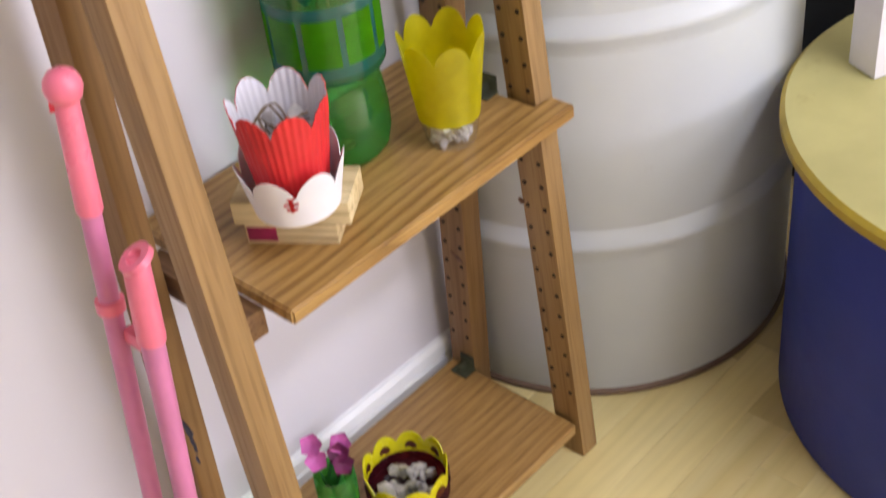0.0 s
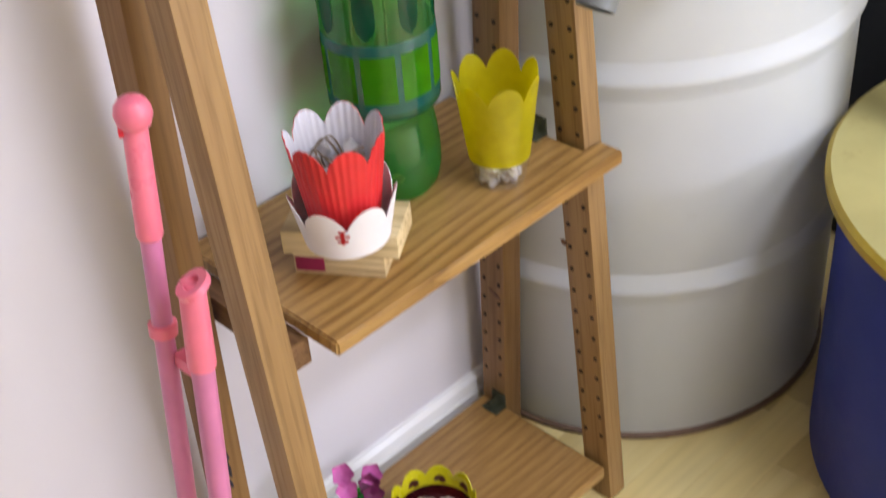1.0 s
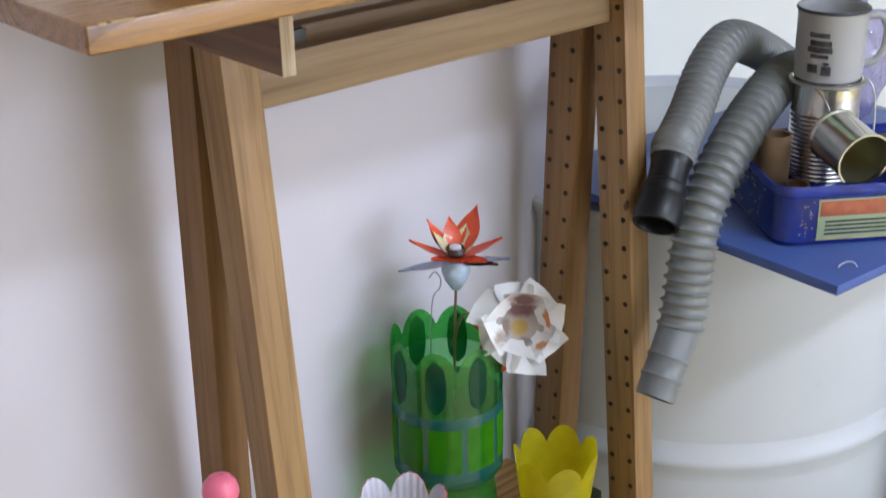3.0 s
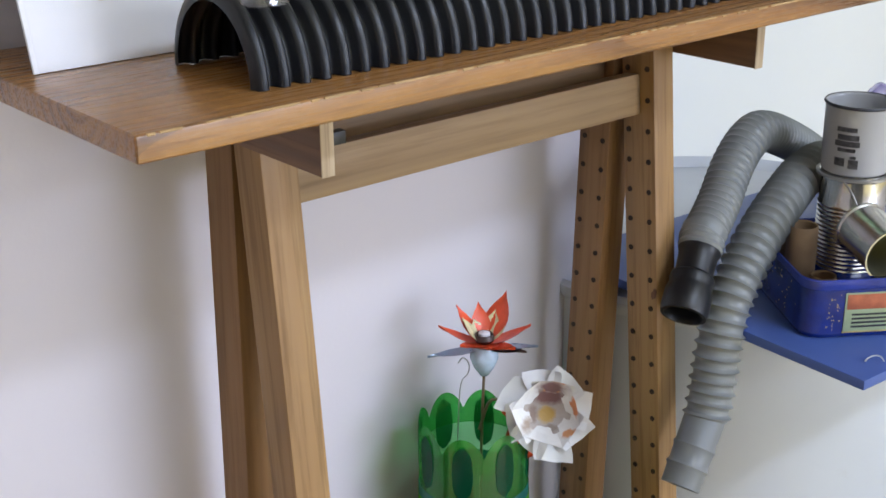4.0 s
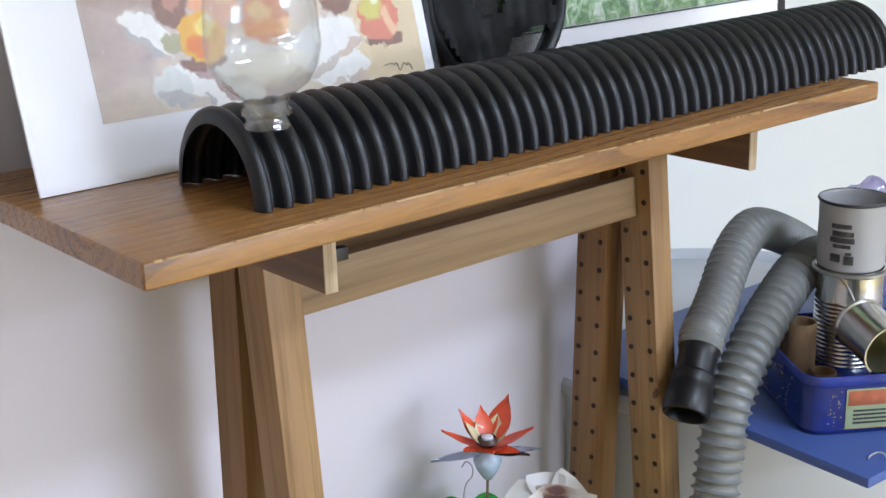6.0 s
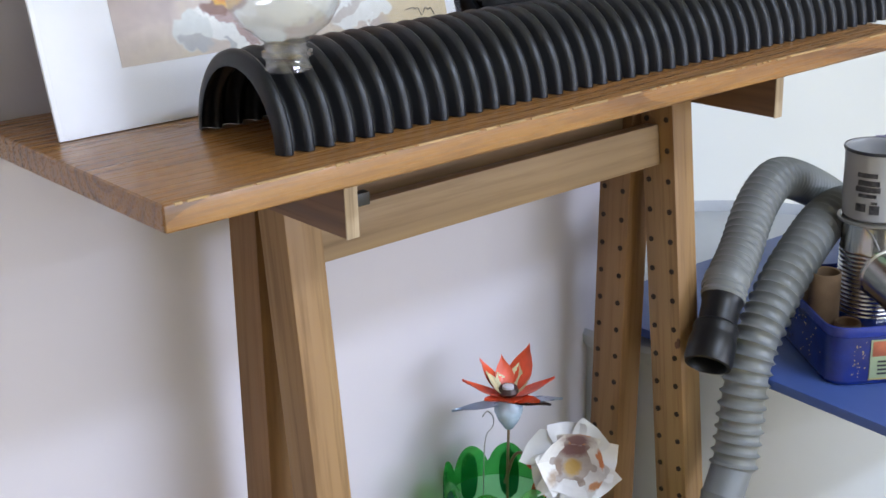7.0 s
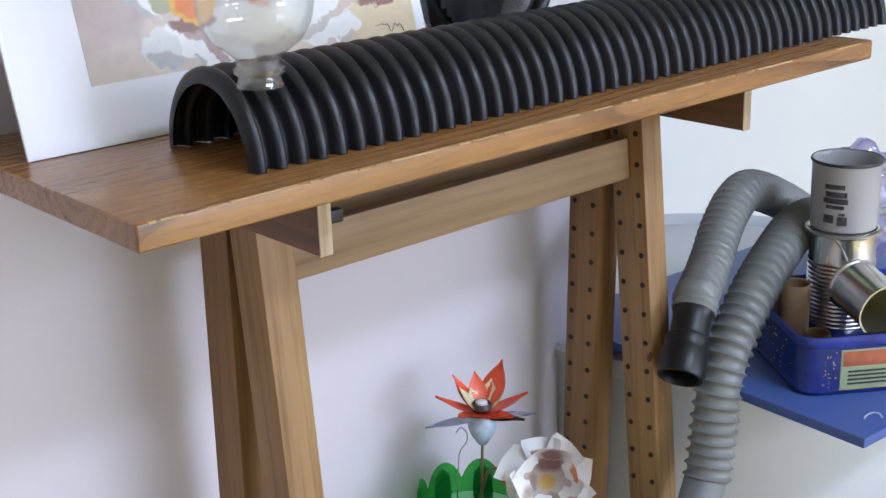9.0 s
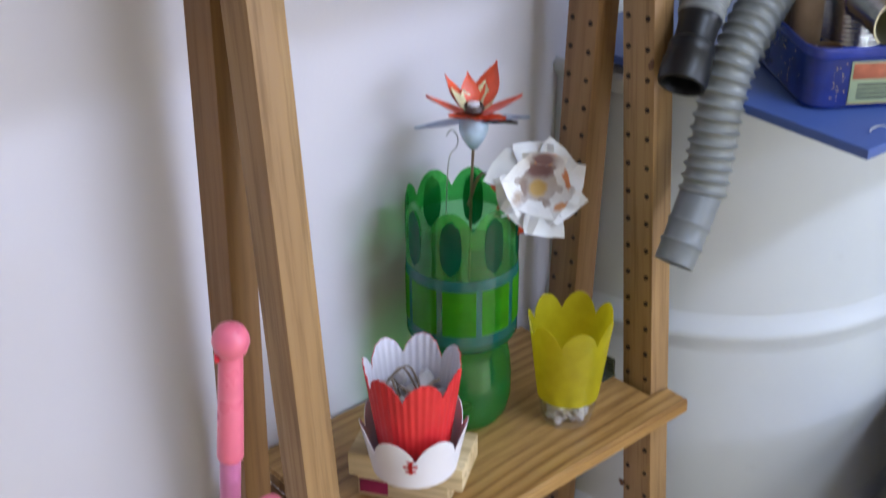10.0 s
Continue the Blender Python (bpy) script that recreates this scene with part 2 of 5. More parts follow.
def plastic(name, colour, rough=0.3, trans=0.0, ior=1.46, alpha=1.0):
    mt, nt, bs = nodes_of(name)
    a = noise_tex(nt, coords(nt), 30.0, 3)
    c = ramp(nt, a, [(0.3, tuple(0.9 * v for v in colour)), (0.7, tuple(min(1, 1.05 * v) for v in colour))])
    link(nt, c, bs.inputs["Base Color"])
    link(nt, ramp(nt, a, [(0.3, (rough + 0.05,) * 3), (0.7, (max(rough - 0.04, 0),) * 3)]), bs.inputs["Roughness"])
    bs.inputs["Transmission Weight"].default_value = trans
    bs.inputs["IOR"].default_value = ior
    bs.inputs["Alpha"].default_value = alpha
    return mt


M_WALL = paint("wall_paint", (0.635, 0.605, 0.65), 0.75, 0.015, 2.0, 160, 0.2)
# the recess wall's brighter, greener light is put into this paint
M_WALL_LIT = paint("wall_paint_lit", (0.72, 0.74, 0.72), 0.75, 0.015, 2.0, 160, 0.2)
M_TRIM = paint("trim_gloss", (0.80, 0.80, 0.82), 0.35, 0.02)
M_CEIL = paint("ceiling_paint", (0.8, 0.8, 0.78), 0.9, 0.02)
M_PINE = wood("pine", (0.26, 0.138, 0.048), (0.33, 0.19, 0.073), (0.385, 0.238, 0.10), "Z", 24, 0.5, 0.25, 0.55)
# browner pine of the back posts, with their unlit shade darkened into it
M_PINE_SHADED = wood("pine_brown_shaded", (0.19, 0.09, 0.028), (0.26, 0.135, 0.047), (0.32, 0.18, 0.07), "Z", 24, 0.5, 0.2, 0.35)
M_PINE_X = wood("pine_rail", (0.205, 0.122, 0.053), (0.275, 0.175, 0.083), (0.34, 0.228, 0.118), "X", 24, 0.5, 0.25, 0.35)
M_OAK = oak_board("oak", (0.235, 0.112, 0.028), (0.38, 0.205, 0.062), (0.46, 0.27, 0.095), (0.90, 0.528), 0.0145, 4.0)
M_OAK_LOW = oak_board("oak_low", (0.26, 0.128, 0.038), (0.345, 0.185, 0.06), (0.40, 0.23, 0.08), (0.87, 0.045), 0.016, -6.0)
M_OAK_TOP = oak_board("oak_stained", (0.115, 0.042, 0.010), (0.275, 0.125, 0.035), (0.355, 0.172, 0.05), (0.80, 1.235), 0.012, 5.0, 0.24, 0.7)
M_OAK_Y = wood("oak_cleat", (0.10, 0.045, 0.016), (0.17, 0.08, 0.03), (0.24, 0.125, 0.05), "Y", 30, 0.45, 0.6)
# worn oak edge, its thin bright highlight painted in as pale colour
M_WORN_GLINT = wood("worn_oak_glint", (0.42, 0.25, 0.095), (0.50, 0.325, 0.14), (0.57, 0.39, 0.19), "X", 40, 0.5, 0.2)
M_END = wood("pale_end_grain", (0.38, 0.28, 0.17), (0.47, 0.36, 0.23), (0.56, 0.45, 0.31), "Z", 60, 0.6, 0.2, 0.5)
M_FRAME_BLK0 = paint("black_metal", (0.012, 0.012, 0.013), 0.4, 0.1)
M_HOLE_SHADE = paint("hole_shade_dark", (0.035, 0.02, 0.01), 0.9)
M_FLOOR = wood("maple_plank", (0.70, 0.555, 0.25), (0.76, 0.62, 0.30), (0.80, 0.68, 0.36), "X", 14, 0.36, 0.1, 0.12, 0.75)
M_DRUM_W = paint("white_enamel", (0.55, 0.575, 0.605), 0.4, 0.03, 6.0, 90, 0.15, stain=(0.48, 0.48, 0.47))
M_RIM = paint("scuffed_rim", (0.15, 0.09, 0.06), 0.6, 0.25, 12.0, 90, 0.2)
M_DRUM_B = paint("blue_enamel", (0.016, 0.032, 0.235), 0.5, 0.12, 6.0, 120, 0.25, spec=0.3)
M_LID = paint("plywood_lid", (0.46, 0.41, 0.17), 0.6, 0.1, 9.0, 80, 0.2, stain=(0.33, 0.24, 0.09))
M_LID_EDGE = paint("lid_edge", (0.42, 0.30, 0.035), 0.5, 0.12, 20.0)
M_BLACK = paint("black_polyethylene", (0.008, 0.0085, 0.010), 0.38, 0.2, 25, 260, 0.12, spec=0.4)
M_HOSE = paint("grey_hose_plastic", (0.20, 0.21, 0.205), 0.36, 0.08, 20.0, 200, 0.05)
M_HOSE_D = paint("grey_hose_cuff", (0.17, 0.18, 0.185), 0.42, 0.08, 20.0)
M_BLUE_BD = paint("blue_board_paint", (0.06, 0.11, 0.34), 0.45, 0.06, 8.0, 150, 0.1)
M_BLUE_EDGE = paint("blue_board_edge", (0.02, 0.035, 0.14), 0.6, 0.1, 8.0)

# ---- setting ----
def slab(name, b, material, label, category, bevel=0.0):
    bm = box(*b, bevel=bevel)
    ob = part(name, bm, material, None, "", smooth=0.4)
    return tagged(ob, label, category, kind="structure")


x0, x1, y0 = ROOM
slab("wall_north", (x0, WALL_Y, 0, CORNER_X, RECESS_Y + 0.15, CEIL), M_WALL, "smooth lilac-white painted wall behind the trestle", "wall")
slab("wall_recess", (CORNER_X, RECESS_Y, 0, x1, RECESS_Y + 0.15, CEIL), M_WALL_LIT, "painted wall behind the white drum, coloured paler for its light", "wall")
slab("wall_west", (x0 - 0.15, y0, 0, x0, RECESS_Y + 0.15, CEIL), M_WALL, "plain pale painted wall", "wall")
slab("wall_east", (x1, y0, 0, x1 + 0.15, RECESS_Y + 0.15, CEIL), M_WALL, "plain pale painted wall", "wall")
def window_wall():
    """The far wall with an unseen daylight window, placed to match the shadows."""
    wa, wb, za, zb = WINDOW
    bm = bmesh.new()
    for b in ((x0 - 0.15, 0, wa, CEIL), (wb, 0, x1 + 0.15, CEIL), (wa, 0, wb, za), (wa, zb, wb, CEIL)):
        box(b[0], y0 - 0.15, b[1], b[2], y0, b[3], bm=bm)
    tagged(part("wall_south", bm, M_WALL, smooth=0.4), "plain pale painted wall with an assumed window", "wall", kind="structure")
    root = thing("unseen_window", "white framed window, unseen, assumed as the daylight source", "window", kind="structure")
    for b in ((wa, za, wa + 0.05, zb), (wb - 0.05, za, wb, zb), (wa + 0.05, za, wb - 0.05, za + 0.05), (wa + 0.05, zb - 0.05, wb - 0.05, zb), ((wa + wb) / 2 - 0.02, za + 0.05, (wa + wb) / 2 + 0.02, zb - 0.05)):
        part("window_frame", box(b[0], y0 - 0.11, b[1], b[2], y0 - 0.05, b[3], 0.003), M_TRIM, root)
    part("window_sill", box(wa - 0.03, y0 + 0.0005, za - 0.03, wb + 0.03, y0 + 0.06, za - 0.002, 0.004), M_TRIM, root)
    lamp = bpy.data.lights.new("unseen_window_light", "AREA")
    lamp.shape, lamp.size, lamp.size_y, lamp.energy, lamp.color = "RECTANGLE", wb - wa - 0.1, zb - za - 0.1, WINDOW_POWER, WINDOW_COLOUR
    ob = new("unseen_window_light", lamp)
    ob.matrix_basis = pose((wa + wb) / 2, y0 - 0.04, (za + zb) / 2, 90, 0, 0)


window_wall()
slab("ceiling", (x0 - 0.15, y0 - 0.15, CEIL, x1 + 0.15, RECESS_Y + 0.15, CEIL + 0.12), M_CEIL, "flat white ceiling", "ceiling")
floor = slab("floor", (x0 - 0.15, y0 - 0.15, -0.12, x1 + 0.15, RECESS_Y + 0.15, -0.004), M_FLOOR, "pale maple strip flooring", "floor")


def baseboard(xa, xb, name):
    prof = [(0, 0), (0.012, 0), (0.012, 0.058), (0.0085, 0.062), (0.0085, 0.066), (0.0115, 0.069), (0.0105, 0.082), (0.006, 0.089), (0, 0.09)]
    bm = bmesh.new()
    ends = [[bm.verts.new((x, WALL_Y - d, z)) for d, z in prof] for x in (xa, xb)]
    n = len(prof)
    for i in range(n):
        bm.faces.new((ends[0][i], ends[0][(i + 1) % n], ends[1][(i + 1) % n], ends[1][i]))
    bm.faces.new(ends[0])
    bm.faces.new(ends[1])
    ob = part(name, bm, M_TRIM, smooth=0.3)
    return tagged(ob, "white glossy moulded baseboard along the wall", "baseboard", kind="structure")


baseboard(x0, CORNER_X, "baseboard")

# unseen ceiling lights, added as assumed fixtures to light the room
M_GLOW, _nt, _b = nodes_of("light_diffuser")
_b.inputs["Emission Color"].default_value = (*LAMP_COLOUR, 1)
_b.inputs["Emission Strength"].default_value = 2.0
M_FIX = paint("fixture_white", (0.8, 0.8, 0.8), 0.4)


def unseen_ceiling_light(x, y):
    root = thing("unseen_ceiling_light", "long white fluorescent ceiling light, unseen and assumed", "ceiling light", pose(x, y, CEIL), "ceiling lights")
    part("frame", box(-0.62, -0.16, -0.07, 0.62, 0.16, 0, 0.004), M_FIX, root)
    part("diffuser", box(-0.59, -0.13, -0.078, 0.59, 0.13, -0.071, 0.002), M_GLOW, root)
    lamp = bpy.data.lights.new("added_room_light", "AREA")
    lamp.shape, lamp.size, lamp.size_y, lamp.energy, lamp.color = "RECTANGLE", 1.18, 0.26, LAMP_POWER, LAMP_COLOUR
    ob = new("added_room_light", lamp)
    ob.matrix_basis = pose(0, 0, -0.085)
    ob.parent = root


# the near fixture is added to lift the floor and the wall behind
for lx, ly in ((0.9, -3.3), (3.2, -3.3), (1.0, -0.95), (0.9, -5.6), (3.2, -5.6)):
    unseen_ceiling_light(lx, ly)

# ---- trestle ----
trestle = thing("trestle", "pine A-frame trestle with drilled posts standing against the wall", "trestle")
FRONT_Y0 = 0.758     # front face of the front posts at the floor
BACK_Y0 = 0.989      # back face of the back posts at the floor
POST_LEN = 1.2365


# nothing is drilled: a shallow disc carries each hole's shade as dark colour
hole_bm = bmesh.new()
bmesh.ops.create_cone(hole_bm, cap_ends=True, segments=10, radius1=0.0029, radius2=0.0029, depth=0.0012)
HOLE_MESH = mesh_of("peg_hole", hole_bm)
HOLE_MESH.materials.append(M_HOLE_SHADE)


def frame_post(xa, xb, front, holes_side, label, depth=POST_D):
    """A leaning post between two x; peg holes, as dark discs, on its inner side."""
    lean = LEAN_F if front else LEAN_B
    y = FRONT_Y0 if front else BACK_Y0 - POST_D
    m = Matrix.Translation((xa, y, 0)) @ Matrix.Rotation(-lean, 4, "X")
    length = (TOP_Z - 0.0195) / math.cos(lean) - 0.004
    post = part("post", box(0, 0, 0.001, xb - xa, depth, length, 0.003), M_PINE if front else M_PINE_SHADED, trestle, label, m)
    row0 = ((1.1665 if front else 1.0804) + 0.0025) / math.cos(lean)
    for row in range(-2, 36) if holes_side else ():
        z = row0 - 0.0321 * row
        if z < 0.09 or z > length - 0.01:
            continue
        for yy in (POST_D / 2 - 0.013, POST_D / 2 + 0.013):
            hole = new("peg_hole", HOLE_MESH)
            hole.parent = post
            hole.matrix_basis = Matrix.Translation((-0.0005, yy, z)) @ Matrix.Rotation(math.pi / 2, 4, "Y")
    return post


frame_post(X_IN_R, 0.9645, True, -1, "pine post with two columns of drilled holes")
frame_post(0.929, 0.9625, False, -1, "pine post with two columns of drilled holes")
frame_post(0.468, X_IN_L, True, 0, "pine post with knots and streaked grain", 0.0395)
frame_post(0.471, 0.5005, False, 0, "pine post against the wall, coloured darker for its shade")
# top rails between the posts
for front in (True, False):
    lean = LEAN_F if front else LEAN_B
    y = FRONT_Y0 if front else BACK_Y0 - POST_D
    m = Matrix.Translation((0, y, 0)) @ Matrix.Rotation(-lean, 4, "X")
    rail = (X_IN_L + 0.0003, 0.018, 1.126, X_IN_R - 0.0003, 0.036, 1.168) if front else (0.5008, 0.012, 1.13, 0.9287, 0.03, 1.17)
    part("top_rail", box(*rail, 0.002), M_PINE_X, trestle, "pale pine rail", m)


# ---- boards ----
def board(name, b, material, label, bevel=0.003):
    bm = box(*b, bevel=bevel, segs=3)
    ob = part(name, bm, material)
    return tagged(ob, label, "shelf", "trestle shelves")


top_board = board("shelf_board", (0.292, 0.71, TOP_Z - 0.019, 1.114, 1.003, TOP_Z), M_OAK_TOP, "long dark-stained oak board lying across the trestle top")
mid = bmesh.new()
cut = [(0.53, 0.768), (0.9595, 0.768), (0.9595, 0.800), (0.9275, 0.800), (0.9275, 1.008), (0.53, 1.008)]
rows = [[mid.verts.new((x, y, z)) for x, y in cut] for z in (MID_Z - 0.018, MID_Z)]
mid.faces.new(rows[0])
mid.faces.new(rows[1])
for k in range(6):
    mid.faces.new((rows[0][k], rows[0][(k + 1) % 6], rows[1][(k + 1) % 6], rows[1][k]))
bmesh.ops.bevel(mid, geom=mid.edges[:], offset=0.0025, segments=3, affect="EDGES")
tagged(part("shelf_board", mid, M_OAK), "oiled oak shelf board notched round a post", "shelf", "trestle shelves")
# pale slivers along the front edge: wear and a painted edge highlight
rnd = random.Random(31)
wx = 0.30
while wx < 1.08:
    wl = rnd.choice((0.006, 0.012, 0.03, 0.05)) * rnd.uniform(0.7, 1.4)
    bit = part("worn_patch", box(wx, 0.7095, TOP_Z - 0.0016 - rnd.uniform(0, 0.0009), min(wx + wl, 1.11), 0.7116, TOP_Z - 0.0003, 0.0006, 1), M_WORN_GLINT, top_board)
    wx += wl + rnd.choice((0.002, 0.004, 0.012)) * rnd.uniform(0.6, 1.5)
board("shelf_board", (0.5075, 0.764, LOW_Z - 0.018, 0.9275, 0.983, LOW_Z), M_OAK_LOW, "oiled oak shelf board near the floor")
for x in (0.461, 0.972):
    ob = part("cleat", box(x, 0.761, 1.18, x + 0.011, 0.985, TOP_Z - 0.0192, 0.001), M_OAK_Y)
    part("end_grain", box(x - 0.0004, 0.7596, 1.1796, x + 0.0114, 0.7608, TOP_Z - 0.0196, 0.0004, 1), M_END, ob, "pale sawn end")
    tagged(ob, "stained oak cleat under the top board", "cleat", "board cleats")


ob = part("hinge_plate", box(0.4722, 0.764, 1.2005, 0.4865, 0.772, 1.2105, 0.0008), M_FRAME_BLK0)
tagged(ob, "small black metal plate beside the cleat", "plate")

# ---- white drum ----
def white_drum():
    root = thing("drum", "white enamelled steel drum with rolling hoops on the floor", "drum", pose(1.276, 1.002, 0))
    R = 0.302
    part("body", lathe([(0.0, 0.006), (R - 0.02, 0.006), (R - 0.006, 0.004), (R - 0.003, 0.010), (R - 0.003, 0.868), (R - 0.010, 0.870), (0.0, 0.870)], 96), M_DRUM_W, root)
    for z in (0.267, 0.576):
        part("rolling_hoop", lathe([(R - 0.0035, z - 0.03), (R - 0.001, z - 0.014), (R + 0.0036, z - 0.005), (R + 0.0042, z), (R + 0.0034, z + 0.005), (R - 0.001, z + 0.013), (R - 0.0035, z + 0.03)], 96), M_DRUM_W, root)
    part("base_rim", lathe([(R - 0.0035, 0.011), (R + 0.002, 0.008), (R + 0.0025, 0.003), (R - 0.003, 0.0), (R - 0.006, 0.002)], 96), M_RIM, root, "scuffed brown lower rim")
    part("top_rim", lathe([(R - 0.0035, 0.860), (R + 0.003, 0.868), (R + 0.004, 0.878), (R, 0.8845), (R - 0.006, 0.878), (R - 0.010, 0.869)], 96), M_DRUM_W, root)
    return root


white_drum()


def blue_drum():
    root = thing("drum", "blue painted drum with a round plywood lid", "drum", pose(1.394, 0.353, 0))
    R = 0.328
    prof = [(0.0, 0.004), (R - 0.02, 0.004), (R - 0.004, 0.0), (R, 0.006), (R, 0.40), (R - 0.006, 0.425), (0.0, 0.425)]
    part("body", lathe(prof, 96), M_DRUM_B, root)
    part("lid", lathe([(0.0, 0.4255), (0.345, 0.4255), (0.352, 0.430), (0.352, 0.441), (0.346, 0.447), (0.0, 0.4475)], 96,
                      mat_of=lambda i, k: 1 if i in (1, 2, 3) else 0), [M_LID, M_LID_EDGE], root, "yellowed plywood disc lid with knots")
    return root


blue_drum()

# ---- blue board, drum top ----
ob = part("blue_board", box(0, 0, 0, 0.52, 0.44, 0.011, 0.0015), [M_BLUE_BD], None, "", pose(0.984, 0.613, 0.885, 0, 0, -3))
tagged(ob, "blue painted square board lying on the white drum", "board")


# ---- black corrugated pipe ----
def half_pipe():
    root = thing("drain_pipe", "black corrugated drain pipe cut lengthways, lying open side down", "pipe", pose(0.404, 0.806, TOP_Z + 0.0005))
    R, L, pitch, n = 0.055, 0.80, 0.0172, 40
    prof = []
    k = 0
    while k * pitch < L:
        u = k * pitch
        prof += [(u, R - 0.0045), (u + 0.0014, R + 0.0008), (u + 0.0036, R + 0.0033), (u + 0.0054, R + 0.0031), (u + 0.0064, R + 0.0037), (u + 0.0088, R + 0.0031), (u + 0.0106, R - 0.0005), (u + 0.0124, R - 0.0056), (u + 0.0152, R - 0.0063)]
        k += 1
    bm = bmesh.new()
    outer, inner = [], []
    for u, r in prof:
        rows = []
        for s, off in ((outer, 0.0), (inner, -0.0022)):
            s.append([bm.verts.new((u, -(r + off) * math.cos(math.pi * j / n), (r + off) * math.sin(math.pi * j / n) * 1.12)) for j in range(n + 1)])
    for s in (outer, inner):
        for a, b in zip(s, s[1:]):
            for j in range(n):
                bm.faces.new((a[j], a[j + 1], b[j + 1], b[j]))
    for i in range(len(prof) - 1):
        for j in (0, n):
            bm.faces.new((outer[i][j], outer[i + 1][j], inner[i + 1][j], inner[i][j]))
    for i in (0, len(prof) - 1):
        for j in range(n):
            bm.faces.new((outer[i][j], outer[i][j + 1], inner[i][j + 1], inner[i][j]))
    part("corrugated_shell", bm, M_BLACK, root, smooth=1.3)


half_pipe()

# ---- more materials ----
M_PINK = plastic("pink_plastic", (0.80, 0.17, 0.26), 0.3)
M_PINK_TUBE = plastic("mauve_tube", (0.56, 0.17, 0.33), 0.32)
M_PINK_RED = plastic("red_button", (0.72, 0.03, 0.06), 0.35)
M_RED = paint("red_card", (0.66, 0.025, 0.03), 0.5, 0.1, 25, 300, 0.1)
M_PAPER = paint("white_card", (0.78, 0.75, 0.80), 0.55, 0.03, 25, 300, 0.1)
M_FLOWER_W = paint("bright_white_card", (0.86, 0.86, 0.85), 0.4, 0.03, 25, 300, 0.1)
M_PAPER_IN = paint("white_card_lining", (0.70, 0.67, 0.73), 0.6, 0.05, 40, 300, 0.15)
M_BLOCK = wood("birch_block", (0.55, 0.40, 0.20), (0.64, 0.49, 0.27), (0.72, 0.58, 0.35), "X", 30, 0.55, 0.2)
M_MAGENTA = paint("magenta_print", (0.27, 0.012, 0.06), 0.55, 0.15, 60)
M_YELLOW = thin("yellow_film", (0.92, 0.87, 0.20), (0.80, 0.73, 0.04), 0.52, 0.25)
M_CLEAR = thin("clear_plastic", (0.985, 0.99, 0.985), (0.85, 0.85, 0.82), 0.02, 0.05, 0.07)
M_STONE = paint("pebble", (0.50, 0.47, 0.47), 0.5, 0.4, 60, 200, 0.4)
M_STONE_W = paint("white_pebble", (0.75, 0.75, 0.68), 0.5, 0.1, 60, 200, 0.2)
M_GREEN = thin("green_bottle_plastic", (0.34, 0.82, 0.38), (0.06, 0.52, 0.13), 0.26, 0.08, 0.06)
M_GREEN_TEAL = thin("teal_paint", (0.10, 0.38, 0.34), (0.02, 0.24, 0.24), 0.7, 0.12, 0.06)
M_GREEN_DK = thin("dark_green_paint", (0.06, 0.36, 0.20), (0.008, 0.19, 0.11), 0.7, 0.12, 0.06)
M_GREEN_LT = thin("light_green_paint", (0.28, 0.72, 0.12), (0.12, 0.60, 0.03), 0.65, 0.1, 0.06)
M_TIN_RED = paint("red_printed_tin", (0.80, 0.10, 0.035), 0.35, 0.15, 60, 200, 0.05)
M_TIN_CREAM = paint("cream_printed_tin", (0.72, 0.66, 0.40), 0.35, 0.2, 90)
M_TIN_DARK = paint("dark_tin", (0.06, 0.035, 0.03), 0.4, 0.3, 60)
M_TIN_SPECK = paint("red_speckled_tin", (0.80, 0.10, 0.05), 0.35, 0.2, 90, 200, 0.05, stain=(0.8, 0.7, 0.68))
M_TIN_BLUE = paint("blue_grey_tin", (0.34, 0.42, 0.55), 0.3, 0.2, 30, 200, 0.05, metallic=0.4)
M_BULB = paint("pale_blue_tin", (0.45, 0.58, 0.72), 0.25, 0.25, 50)
M_WIRE = paint("brown_wire", (0.18, 0.12, 0.07), 0.5, 0.2, 40)
M_WIRE_G = paint("grey_wire", (0.35, 0.34, 0.32), 0.4, 0.1, 40, metallic=0.7)
M_SILVER = paint("tinplate", (0.62, 0.61, 0.58), 0.22, 0.12, 12, 200, 0.06, metallic=1.0)
M_SILVER_IN = paint("tinplate_inside", (0.34, 0.33, 0.22), 0.35, 0.15, 12, 200, 0.06, metallic=0.9)
M_MUG = paint("grey_white_enamel", (0.38, 0.38, 0.385), 0.22, 0.06, 10)
M_INK = paint("dark_ink", (0.03, 0.03, 0.035), 0.5, 0.1, 40)
M_FADED = paint("faded_print", (0.11, 0.105, 0.11), 0.4, 0.5, 150)
M_CARDTUBE = paint("brown_card_tube", (0.20, 0.125, 0.065), 0.7, 0.15, 30)
M_TINBOX = paint("blue_glossy_tin", (0.003, 0.019, 0.17), 0.14, 0.3, 45, 200, 0.05)
M_TINBOX_LT = paint("violet_blue_rim", (0.03, 0.05, 0.28), 0.12, 0.2, 60)
M_LABEL = paint("sage_label", (0.33, 0.40, 0.24), 0.45, 0.1, 40)
M_LABEL_RED = paint("rust_label_band", (0.42, 0.12, 0.06), 0.45, 0.25, 70)
M_GOLD = paint("gold_print", (0.45, 0.35, 0.12), 0.35, 0.2, 60)
M_MAROON = thin("maroon_glass", (0.50, 0.20, 0.24), (0.15, 0.025, 0.045), 0.5, 0.08, 0.06)
M_BOWL_Y = plastic("yellow_glaze", (0.62, 0.55, 0.015), 0.25)
M_VIOLET = paint("pink_violet_petal", (0.50, 0.10, 0.33), 0.6, 0.2, 60)
